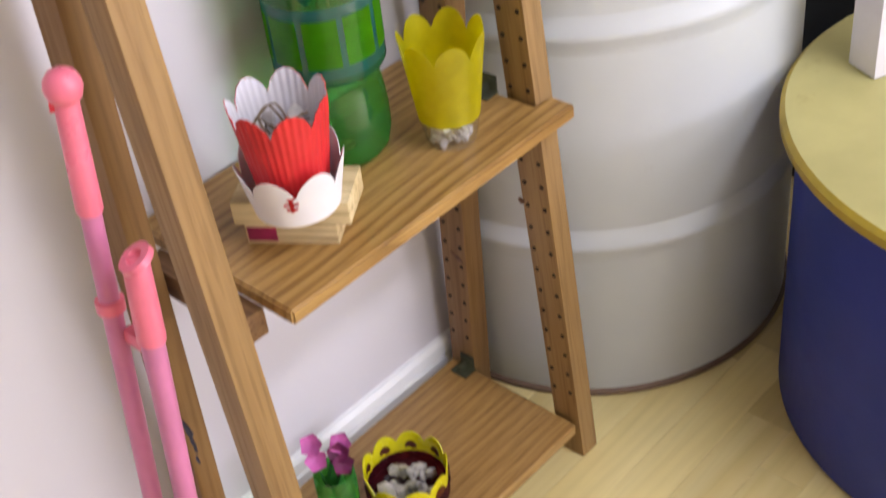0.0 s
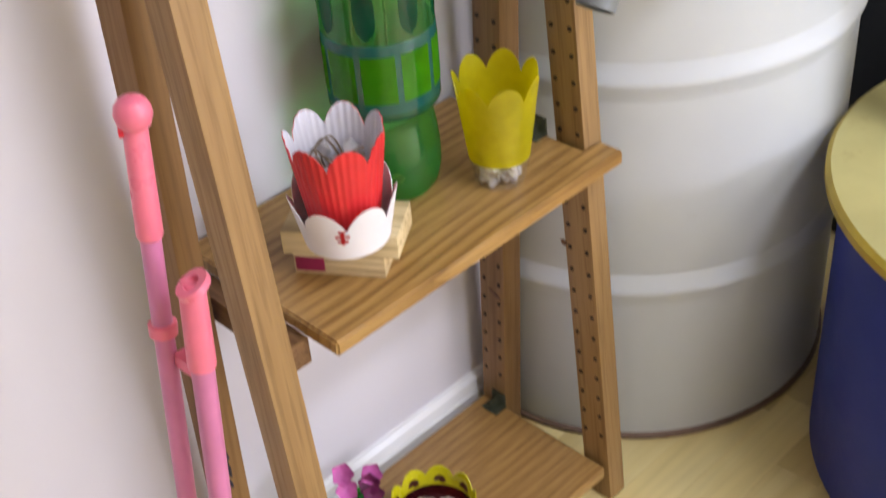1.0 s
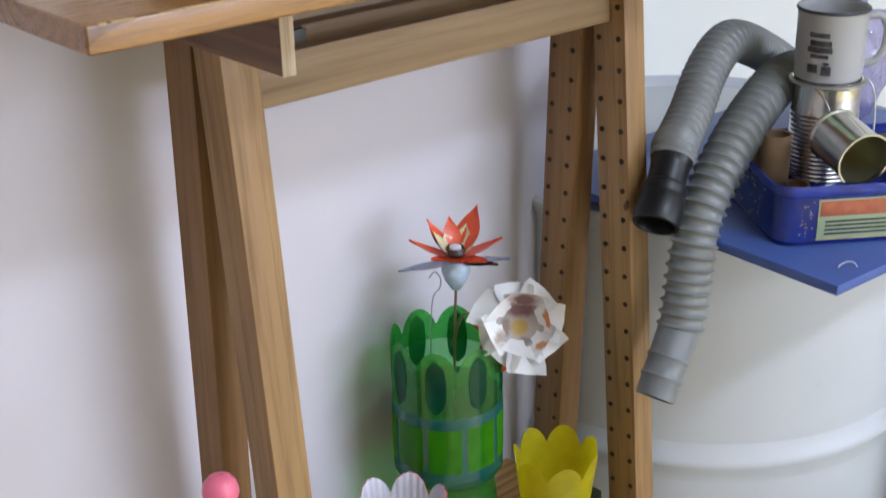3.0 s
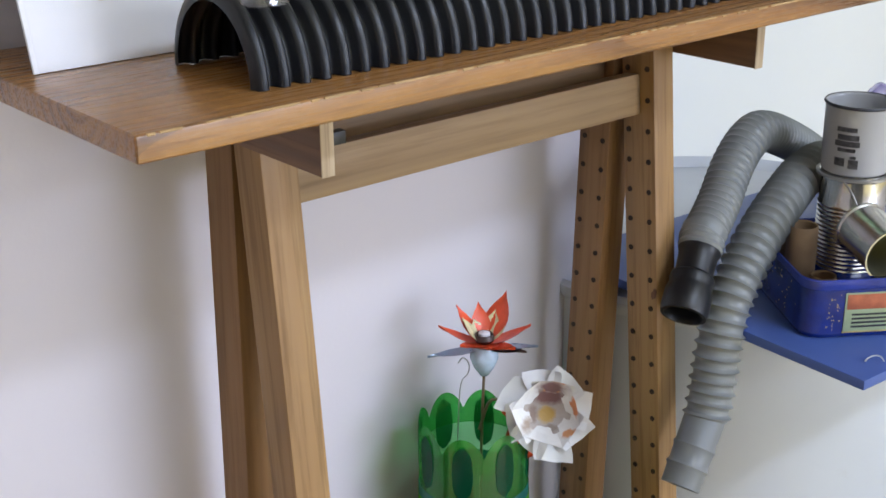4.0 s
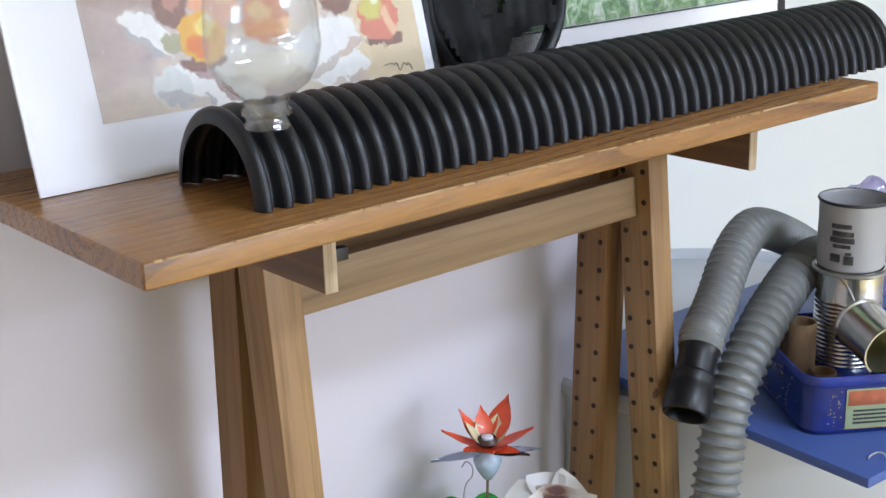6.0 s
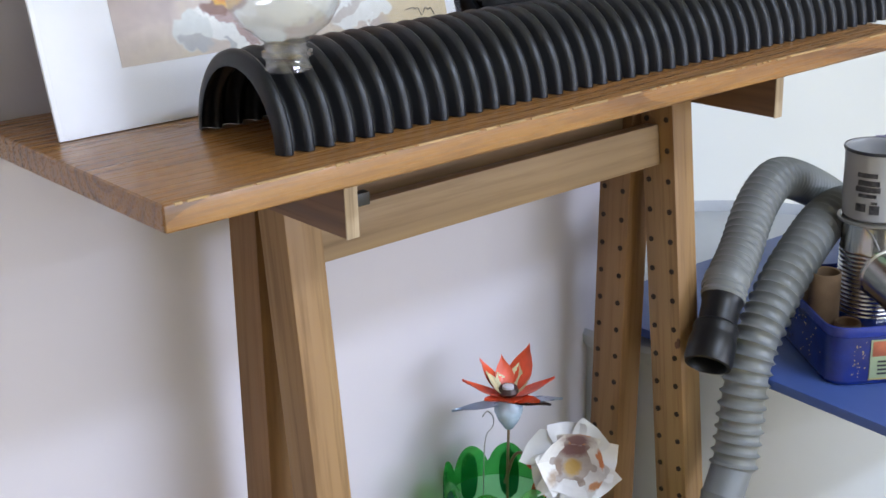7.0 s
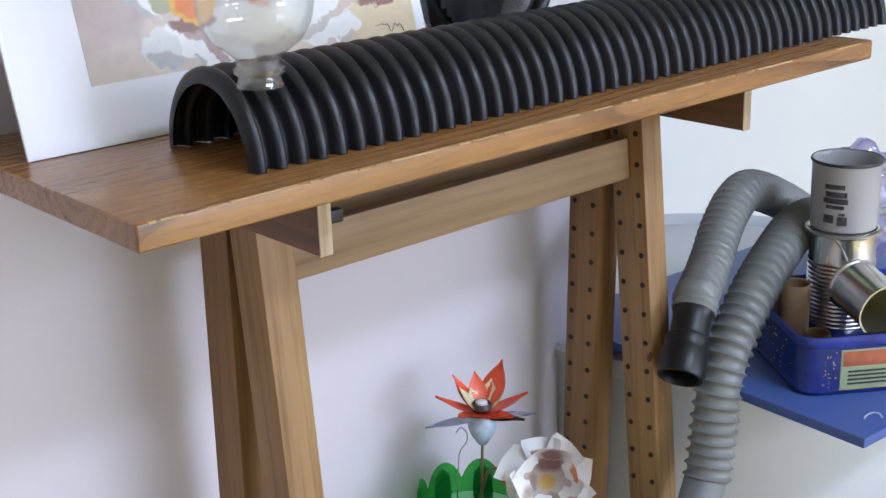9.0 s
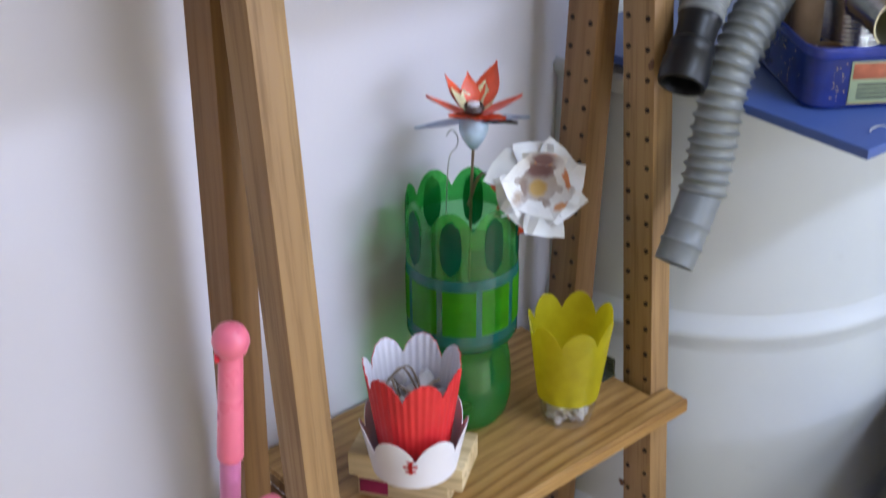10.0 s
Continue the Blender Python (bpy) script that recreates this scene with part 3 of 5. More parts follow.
M_VIOLET_D = paint("dark_violet_petal", (0.13, 0.008, 0.06), 0.6, 0.3, 60)
M_LEAF = paint("jar_leaf", (0.02, 0.16, 0.035), 0.5, 0.3, 60)
M_FRAME_BLK = paint("black_frame", (0.012, 0.012, 0.013), 0.35, 0.1)
M_MAT = paint("white_mount_board", (0.88, 0.87, 0.89), 0.32, 0.02, 5, 300, 0.05)
M_BRACKET = plastic("smoky_clip", (0.16, 0.17, 0.11), 0.2, 0.6, 1.2)
M_BATTEN = wood("brown_batten", (0.13, 0.06, 0.025), (0.19, 0.09, 0.035), (0.25, 0.125, 0.05), "Y", 40, 0.5, 0.4)


# ---- battens and clips under the shelves ----
for z in (MID_Z - 0.0182, LOW_Z - 0.0182):
    h = 0.032 if z > 0.3 else z - 0.001
    for xa in (0.5075, 0.912):
        ob = part("batten", box(xa, 0.815, z - h, xa + (0.024 if xa < 0.6 else 0.014), 0.975, z, 0.001), M_BATTEN)
        tagged(ob, "dark brown batten under a shelf end", "batten", "shelf battens")


def clip(x, y, z, turn):
    root = thing("shelf_clip", "smoky green plastic corner clip on the shelf", "clip", pose(x, y, z, 0, 0, turn), "shelf clips")
    part("plate", box(-0.009, -0.014, 0.0003, 0.014, 0.014, 0.0025, 0.001), M_BRACKET, root)
    part("upright", box(0.0105, -0.012, 0.003, 0.014, 0.012, 0.022, 0.0015), M_BRACKET, root)
    part("rib", box(-0.004, -0.002, 0.003, 0.0105, 0.002, 0.013, 0.001), M_BRACKET, root)


clip(0.918, 0.868, MID_Z, 0)
clip(0.914, 0.953, LOW_Z, 0)


# ---- pink broom and dustpan handles ----
def tilt(xb, yb, xt, yt, zt):
    """A pose whose z runs from the floor point to the top point."""
    d = Vector((xt - xb, yt - yb, zt))
    return Matrix.Translation((xb, yb, 0)) @ d.to_track_quat("Z", "Y").to_matrix().to_4x4(), d.length


def broom():
    m, L = tilt(0.2985, 0.775, 0.3855, 0.775, 0.860)
    root = thing("toy_broom", "pink plastic toy broom leaning upright beside the trestle", "broom", m)
    part("knob", lathe([(0.0, L - 0.018), (0.0075, L - 0.0135), (0.0125, L - 0.0085), (0.0148, L), (0.0137, L + 0.0065), (0.010, L + 0.012), (0.005, L + 0.0145), (0.0, L + 0.015)], 32), M_PINK, root, "round pink knob")
    part("grip", lathe([(0.0, L - 0.106), (0.0098, L - 0.106), (0.0108, L - 0.103), (0.0106, L - 0.09), (0.0098, L - 0.03), (0.0095, L - 0.008), (0.0, L - 0.008)], 32), M_PINK, root)
    part("button", lathe([(0.0, -0.002), (0.005, -0.002), (0.005, 0.0015), (0.0, 0.002)], 16), M_PINK_RED, root, "red button", pose(0.005, 0.0095, L - 0.013, -90, 0, -30))
    part("tube", lathe([(0.0, 0.06), (0.0085, 0.06), (0.0085, L - 0.107), (0.0, L - 0.107)], 28), M_PINK_TUBE, root, "mauve tube")
    part("collar", lathe([(0.0086, 0.665), (0.012, 0.666), (0.012, 0.676), (0.0086, 0.677)], 28), M_PINK, root)
    part("brush_head", box(-0.05, -0.018, 0.03, 0.05, 0.018, 0.062, 0.006), M_PINK, root)
    part("bristles", box(-0.048, -0.015, 0.004, 0.048, 0.015, 0.029, 0.002), M_PINK_TUBE, root)


def dustpan():
    m, L = tilt(0.314, 0.735, 0.3785, 0.735, 0.730)
    root = thing("toy_dustpan", "pink plastic toy dustpan with a long handle leaning upright", "dustpan", m)
    part("tube", lathe([(0.0, 0.09), (0.0098, 0.09), (0.0098, L - 0.085), (0.0, L - 0.085)], 28), M_PINK_TUBE, root, "mauve tube")
    part("grip", lathe([(0.0, L - 0.0845), (0.0115, L - 0.0845), (0.012, L - 0.08), (0.0113, L - 0.03), (0.0108, L - 0.006), (0.008, L), (0.0, L)], 28), M_PINK, root)
    bm = bmesh.new()
    n = 28
    ring = [(0.0145, -0.003), (0.0145, 0.003), (0.0075, 0.003), (0.0075, -0.003)]
    vs = [[bm.verts.new((1.35 * r * math.cos(2 * math.pi * k / n), r * math.sin(2 * math.pi * k / n), z)) for k in range(n)] for r, z in ring]
    for i in range(4):
        for k in range(n):
            bm.faces.new((vs[i][k], vs[i][(k + 1) % n], vs[(i + 1) % 4][(k + 1) % n], vs[(i + 1) % 4][k]))
    part("hanging_loop", bm, M_PINK, root, "flat pink eye", pose(-0.009, 0.004, L + 0.001, -30, 10, -25))
    part("clip_ring", box(0.006, -0.012, L - 0.10, 0.034, 0.006, L - 0.086, 0.003), M_PINK, root)
    bm = box(-0.055, -0.02, 0.012, 0.022, 0.030, 0.275, 0.008)
    part("pan", bm, M_PINK, root)


broom()
dustpan()


# ---- wooden blocks under the red cup ----
def wood_block(lx0, lx1, ly0, ly1, z0, z1, label, band=False):
    root = thing("wood_block", label, "block", pose(0.5685, 0.887, 0, 0, 0, -56.5), "wooden blocks")
    part("body", box(lx0, ly0, z0, lx1, ly1, z1, 0.0012), M_BLOCK, root)
    if band:
        part("printed_patch", box(lx0 + 0.002, ly0 - 0.0006, z0 + 0.004, lx0 + 0.032, ly0 + 0.0008, z1 - 0.005, 0.0003), M_MAGENTA, root, "magenta printed patch")


B0 = MID_Z + 0.0004
wood_block(0.008, 0.102, 0.004, 0.066, B0, B0 + 0.0255, "pale wooden block with a magenta patch on the shelf", True)
wood_block(0.0, 0.0315, 0.0, 0.062, B0 + 0.026, B0 + 0.053, "small pale wooden block on another block")
wood_block(0.0325, 0.118, 0.002, 0.064, B0 + 0.026, B0 + 0.053, "pale wooden block under the red cup")


def scallop_cup(r0, r1, h, lobes, lobe_h, phase, thick, z0=0.0, pleat=0.0, n=192, power=0.6):
    """A thin flared cup wall whose rim is cut into round lobes."""
    bm = bmesh.new()
    rows = 14
    def point(k, s, off):
        a = 2 * math.pi * k / n
        top = h + lobe_h * (abs(math.sin(lobes * (a - phase) / 2)) ** power - 1.0)
        z = z0 + s * top
        u = (z - z0) / h
        r = r0 + (r1 - r0) * u + pleat * math.sin(a * 40) * u - off
        return bm.verts.new((r * math.cos(a), r * math.sin(a), z))
    outer = [[point(k, s / rows, 0.0) for k in range(n)] for s in range(rows + 1)]
    inner = [[point(k, s / rows, thick) for k in range(n)] for s in range(rows + 1)]
    for k in range(n):
        j = (k + 1) % n
        for s in range(rows):
            bm.faces.new((outer[s][k], outer[s][j], outer[s + 1][j], outer[s + 1][k]))
            f = bm.faces.new((inner[s][j], inner[s][k], inner[s + 1][k], inner[s + 1][j]))
            f.material_index = 1
        bm.faces.new((outer[rows][k], outer[rows][j], inner[rows][j], inner[rows][k]))
        bm.faces.new((outer[0][j], outer[0][k], inner[0][k], inner[0][j]))
    return bm


def pebbles(bm, count, radius, z0, z1, size, seed):
    rnd = random.Random(seed)
    for _ in range(count):
        a, r = rnd.uniform(0, 6.283), radius * math.sqrt(rnd.random())
        s = size * rnd.uniform(0.6, 1.3)
        r0 = bmesh.ops.create_icosphere(bm, subdivisions=1, radius=s)
        m = Matrix.Translation((r * math.cos(a), r * math.sin(a), rnd.uniform(z0, z1))) @ Euler([rnd.uniform(0, 6) for _ in range(3)]).to_matrix().to_4x4() @ Matrix.Diagonal((1.2, 0.9, 0.65, 1))
        bmesh.ops.transform(bm, matrix=m, verts=r0["verts"])
    return bm


def red_cup():
    z = B0 + 0.0533
    root = thing("paper_cup", "red scalloped card cup in a white scalloped sleeve on wooden blocks", "cup", pose(0.609, 0.831, z))
    part("sleeve", scallop_cup(0.042, 0.0535, 0.058, 7, 0.026, 0.45, 0.0007, pleat=0.0), [M_PAPER, M_PAPER_IN], root, "white card sleeve with rounded lobes", smooth=1.2)
    bm = disc_cap(bmesh.new(), 0.0415, 0.001)
    part("sleeve_base", bm, M_PAPER, root)
    part("cup_wall", scallop_cup(0.032, 0.0475, 0.119, 7, 0.024, 0.2, 0.0008, 0.002, pleat=0.0006), [M_RED, M_PAPER_IN], root, "red pleated card wall with pale lining", smooth=1.2)
    # folded red emblem on the sleeve
    bm = bmesh.new()
    a0 = math.radians(-134)
    for dx, dz, w, h in ((0, 0.007, 0.007, 0.003), (0, 0.0005, 0.014, 0.0034), (0, -0.0055, 0.010, 0.0034), (0, -0.001, 0.0036, 0.017)):
        vs = []
        for sx, sz in ((-1, -1), (1, -1), (1, 1), (-1, 1)):
            zz = 0.030 + dz + sz * h / 2
            r = 0.042 + 0.0115 * zz / 0.058 + 0.0006
            a = a0 + (dx + sx * w / 2) / r
            vs.append(bm.verts.new((r * math.cos(a), r * math.sin(a), zz)))
        bm.faces.new(vs)
    bmesh.ops.solidify(bm, geom=bm.faces[:], thickness=0.0003)
    part("emblem", bm, M_RED, root, "small red leaf-like mark")
    bm = pebbles(bmesh.new(), 26, 0.031, 0.068, 0.083, 0.008, 4)
    part("filling", bm, M_STONE, root, "grey crumpled filling")["kind"] = "stuff"
    bm = bmesh.new()
    rnd = random.Random(3)
    for k in range(7):
        a = rnd.uniform(0, 6.28)
        p = [Vector((0.012 * math.cos(a), 0.012 * math.sin(a), 0.075)), Vector((0.02 * math.cos(a + 1), 0.02 * math.sin(a + 1), 0.10)), Vector((0.026 * math.cos(a + 2), 0.026 * math.sin(a + 2), 0.092))]
        sweep(smooth_path(p, 5), lambda i: 0.0011, 6, bm)
    part("twigs", bm, M_WIRE, root)


def yellow_cup():
    root = thing("plastic_cup", "translucent yellow scalloped plastic cup with pebbles in its clear foot", "cup", pose(0.829, 0.834, MID_Z))
    part("wall", scallop_cup(0.0335, 0.0462, 0.101, 7, 0.024, 0.1, 0.0007, 0.036), [M_YELLOW, M_YELLOW], root, smooth=1.2)
    foot = lathe([(0.0, 0.0006), (0.022, 0.0006), (0.0262, 0.003), (0.0285, 0.010), (0.0335, 0.0365), (0.0327, 0.0365), (0.0277, 0.0105), (0.0255, 0.0036), (0.0, 0.0014)], 48)
    ob = part("foot", foot, M_CLEAR, root, "clear plastic foot")
    ob.visible_shadow = False
    part("pebble_filling", pebbles(bmesh.new(), 60, 0.0195, 0.006, 0.019, 0.0062, 7), M_STONE, root)["kind"] = "stuff"
    part("white_stone", pebbles(bmesh.new(), 5, 0.014, 0.026, 0.034, 0.011, 12), M_STONE_W, root)["kind"] = "stuff"


# ---- green bottle vase with its flowers ----
BX, BY = 0.7505, 0.920


def bottle_vase():
    root = thing("bottle_vase", "green plastic bottle cut into a scalloped vase and painted with windows", "vase", pose(BX, BY, MID_Z))
    def wave(a, i):
        if i <= 6:
            return 1.0 + 0.05 * (abs(math.sin(2.5 * a)) ** 0.7 - 0.5) * (1 if i in (1, 2, 3) else 0.3), 0.0
        return 1.0, 0.0
    lower = [(0.012, 0.006), (0.037, 0.001), (0.048, 0.010), (0.0525, 0.030), (0.0535, 0.055), (0.0515, 0.078), (0.049, 0.092), (0.0495, 0.100), (0.055, 0.110), (0.0582, 0.122), (0.0585, 0.15), (0.0585, 0.2), (0.0583, 0.235)]
    bm = lathe(lower, 80, wave=wave)
    part("body", bm, M_GREEN, root, "shiny green bottle body", smooth=1.2)
    rim = scallop_cup(0.0583, 0.0570, 0.040, 8, 0.027, 0.25, 0.0008, 0.2345, power=0.55)
    part("scalloped_rim", rim, [M_GREEN, M_GREEN], root, "bottle wall cut into lobes", smooth=1.2)

    def patch(a0, a1, z0, z1, r, material, name, oval=False):
        bm = bmesh.new()
        n, rows = 8, 8
        g = []
        for i in range(rows + 1):
            v = i / rows
            w = math.sqrt(max(0.0, 1 - (2 * v - 1) ** 2)) ** 0.7 if oval else 1.0
            mid, half = (a0 + a1) / 2, (a1 - a0) / 2 * max(w, 0.12)
            g.append([bm.verts.new((r * math.cos(mid + half * (2 * k / n - 1)), r * math.sin(mid + half * (2 * k / n - 1)), z0 + (z1 - z0) * v)) for k in range(n + 1)])
        for i in range(rows):
            for k in range(n):
                bm.faces.new((g[i][k], g[i][k + 1], g[i + 1][k + 1], g[i + 1][k]))
        bmesh.ops.solidify(bm, geom=bm.faces[:], thickness=-0.0005)
        return part(name, bm, material, root)

    # painted band of window panes and the dark ovals on the lobes
    part("painted_band", lathe([(0.0587, 0.121), (0.0591, 0.124), (0.0592, 0.196), (0.0587, 0.199)], 64), M_GREEN_TEAL, root, "teal painted band")
    for k in range(9):
        a = 2 * math.pi * k / 9 + 0.1
        patch(a + 0.05, a + 0.64, 0.134, 0.187, 0.0597, M_GREEN_LT, "painted_pane")
    for k in range(8):
        a = 0.25 + 2 * math.pi * (k + 0.5) / 8
        patch(a - 0.19, a + 0.19, 0.205, 0.266, 0.0590, M_GREEN_DK, "painted_oval", True)
    part("painted_ring", lathe([(0.0572, 0.112), (0.0592, 0.116), (0.0590, 0.121)], 64), M_GREEN_DK, root)


def petal(bm, length, width, lift, curl, spin, at, thick=0.0005, tip=1.0, mat=0):
    """One pointed petal, radiating from a centre; lift is its angle over the horizontal."""
    n = 8
    rows = []
    for i in range(n + 1):
        u = i / n
        w = width * (math.sin(math.pi * min(1.0, u * 0.88 + 0.12)) ** 0.8) * (1 - u ** 6 * tip)
        ang = lift + curl * u
        x, z = length * u * math.cos(ang), length * u * math.sin(ang)
        rows.append([Vector((x, w * s, z + abs(s) * width * 0.25)) for s in (-0.5, 0, 0.5)])
    m = Matrix.Translation(at) @ Matrix.Rotation(spin, 4, "Z")
    for off in (0.0, -thick):
        vs = [[bm.verts.new(m @ (p + Vector((0, 0, off)))) for p in r] for r in rows]
        for a, b in zip(vs, vs[1:]):
            for k in range(2):
                f = bm.faces.new((a[k], a[k + 1], b[k + 1], b[k]))
                f.material_index = mat


def tin_flower():
    c = Vector((0.0, 0.0, 0.378))
    root = thing("tin_flower", "flower cut from red printed tin on a thin brown wire", "flower", pose(0.761, 0.915, MID_Z - 0.025))
    path = smooth_path([(-0.006, 0, 0.14), (-0.003, 0, 0.28), (0, 0, 0.350)], 8)
    part("stem", sweep(path, lambda i: 0.0015, 8), M_WIRE, root)
    part("bulb", lathe([(0.0, 0.342), (0.0045, 0.344), (0.011, 0.354), (0.0148, 0.364), (0.0142, 0.371), (0.011, 0.377), (0.0, 0.379)], 24), M_BULB, root, "pale blue printed tin bulb")
    # turn, lift, length, width of each petal, cut and bent by hand
    for turn, lift, length, width, mt in ((110, 0.66, 0.049, 0.020, M_TIN_RED), (62, 0.75, 0.044, 0.021, M_TIN_RED), (8, 0.72, 0.058, 0.030, M_TIN_RED), (143, 0.26, 0.052, 0.019, M_TIN_RED), (-38, 0.22, 0.052, 0.020, M_TIN_SPECK), (-84, 0.02, 0.043, 0.023, M_TIN_RED), (188, 0.12, 0.040, 0.021, M_TIN_RED), (238, 0.10, 0.034, 0.024, M_TIN_RED)):
        bm = bmesh.new()
        petal(bm, length, width, lift, 0.18, radians(turn), c)
        part("petal", bm, mt, root)
    for turn, lift, length in ((128, 0.62, 0.034), (20, 0.60, 0.036), (-20, 0.5, 0.034), (85, 0.6, 0.026)):
        bm = bmesh.new()
        petal(bm, length, 0.021, lift, 0.2, radians(turn), c + Vector((0, 0, 0.002)))
        part("inner_petal", bm, M_TIN_CREAM, root)
    for turn, lift, length, mt in ((152, -0.10, 0.060, M_TIN_BLUE), (-50, 0.06, 0.056, M_TIN_BLUE), (-62, 0.02, 0.046, M_TIN_DARK)):
        bm = bmesh.new()
        petal(bm, length, 0.017, lift, 0.04, radians(turn), c - Vector((0, 0, 0.004)))
        part("sepal", bm, mt, root, "blue-grey underside petal")
    part("centre", lathe([(0.0, 0.381), (0.009, 0.383), (0.011, 0.386), (0.009, 0.391), (0.0075, 0.388), (0.0, 0.386)], 20), M_TIN_DARK, root, "dark cupped centre")
    part("button", lathe([(0.0, 0.3865), (0.0065, 0.388), (0.006, 0.392), (0.0, 0.394)], 14), M_PAPER, root, "pale centre button")


def paper_petal(bm, length, width, lift, curl, spin, at, skew=0.0):
    """A broad card petal, cut straight with a blunt point at its end and folded a little along the middle."""
    n, rows = 7, []
    for i in range(n + 1):
        u = i / n
        w = width * (0.30 + 0.70 * u ** 0.75) * (1 - 0.16 * max(0.0, u - 0.8) / 0.2)
        ang = lift + curl * u
        row = []
        for s in (-0.5, -0.25, 0.0, 0.25, 0.5):
            d = length * u * (1 + (0.10 * (0.5 - abs(s)) + skew * s) * u ** 3)
            row.append(Vector((d * math.cos(ang), w * s, d * math.sin(ang) + 0.9 * s * s * width * u)))
        rows.append(row)
    m = Matrix.Translation(at) @ Matrix.Rotation(spin, 4, "Z")
    for off in (0.0, -0.0006):
        vs = [[bm.verts.new(m @ (p + Vector((0, 0, off)))) for p in r] for r in rows]
        for a, b in zip(vs, vs[1:]):
            for k in range(4):
                bm.faces.new((a[k], a[k + 1], b[k + 1], b[k]))


def paper_flower():
    at = Vector((0.7975, 0.858, 0.835))
    aim = (Vector((-0.03, 0.03, 1.25)) - at).to_track_quat("Z", "Y").to_matrix().to_4x4()
    root = thing("paper_flower", "white flower of folded card with a printed centre on a wire", "flower", Matrix.Translation(at) @ aim)
    for k in range(6):
        bm = bmesh.new()
        paper_petal(bm, 0.044 + 0.004 * (k % 2), 0.050, 0.58, 0.28, 2 * math.pi * k / 6 + 0.35, (0, 0, 0), 0.12 * (-1) ** k)
        part("petal", bm, M_PETAL_PRINT_SHADE, root, "white card petal with printed scraps and painted shade")
    for spin, length in ((0.0, 0.046), (0.95, 0.044), (1.75, 0.043), (2.75, 0.052), (3.5, 0.046), (4.2, 0.048), (4.85, 0.056), (5.6, 0.048)):
        bm = bmesh.new()
        paper_petal(bm, length, 0.046, 0.18, 0.22, spin, (0, 0, -0.009), 0.15)
        part("petal", bm, M_FLOWER_W, root)
    part("printed_centre", lathe([(0.0, 0.0075), (0.010, 0.0090), (0.0195, 0.0158), (0.0245, 0.0225), (0.0241, 0.0230), (0.019, 0.0168), (0.0095, 0.0102), (0.0, 0.0090)], 26), M_PRINT_SHADE, root, "orange and brown printed centre with painted shade at its top")
    part("stem", sweep(smooth_path([root.matrix_basis.inverted() @ Vector(p) for p in ((0.797, 0.862, 0.832), (0.775, 0.872, 0.83), (0.764, 0.905, 0.838), (0.757, 0.918, 0.80))], 6), lambda i: 0.0017, 8), M_WIRE, root)
    for k, (dx, dy, turn) in enumerate(((-0.046, -0.012, 2.9), (-0.040, -0.034, 3.6), (-0.03, -0.042, 4.3))):
        bm = bmesh.new()
        petal(bm, 0.024, 0.020, 0.1, 0.1, turn, (dx + 0.016, dy + 0.006, -0.022))
        part("leaf", bm, M_TIN_RED, root, "red printed leaf")


# the dark upper daubs paint the cup's inner shade along with the print
M_PRINT_SHADE = painted("printed_card_shade", [(0.35, (0.38, 0.33, 0.30)), (0.65, (0.58, 0.53, 0.49))],
                  [(0.002, 0.014, 0.020, 0.011, 10, (0.20, 0.10, 0.10), 0.5), (-0.001, -0.005, 0.011, 0.010, 20, (0.52, 0.33, 0.09), 0.4), (-0.015, -0.004, 0.006, 0.012, 0, (0.28, 0.20, 0.16), 0.5), (0.004, -0.018, 0.010, 0.005, 0, (0.30, 0.24, 0.20), 0.6), (0.004, 0.021, 0.010, 0.004, 0, (0.62, 0.28, 0.12), 0.4)], "XY", 0.004, 160)
M_PETAL_PRINT_SHADE = painted("printed_petal_shade", [(0.35, (0.80, 0.80, 0.79)), (0.65, (0.87, 0.87, 0.86))],
                        [(0.004, 0.024, 0.020, 0.013, 0, (0.22, 0.12, 0.13), 0.6), (0.010, 0.036, 0.013, 0.006, -12, (0.66, 0.26, 0.10), 0.3), (0.027, 0.006, 0.0035, 0.012, 10, (0.68, 0.24, 0.08), 0.3),
                         (0.022, -0.020, 0.010, 0.004, 30, (0.70, 0.33, 0.14), 0.4), (-0.020, -0.014, 0.008, 0.010, 0, (0.42, 0.33, 0.26), 0.7)], "XY", 0.004, 160)

red_cup()
yellow_cup()
bottle_vase()
tin_flower()
paper_flower()
hook = thing("wire_hook", "thin bent grey wire standing in the green vase", "wire", pose(0, 0, 0))
part("wire", sweep(smooth_path([(0.738, 0.932, 0.76), (0.740, 0.931, 0.83), (0.743, 0.93, 0.856), (0.752, 0.93, 0.863), (0.753, 0.93, 0.874), (0.745, 0.93, 0.883), (0.738, 0.93, 0.879)], 6), lambda i: 0.0007, 6), M_WIRE_G, hook)


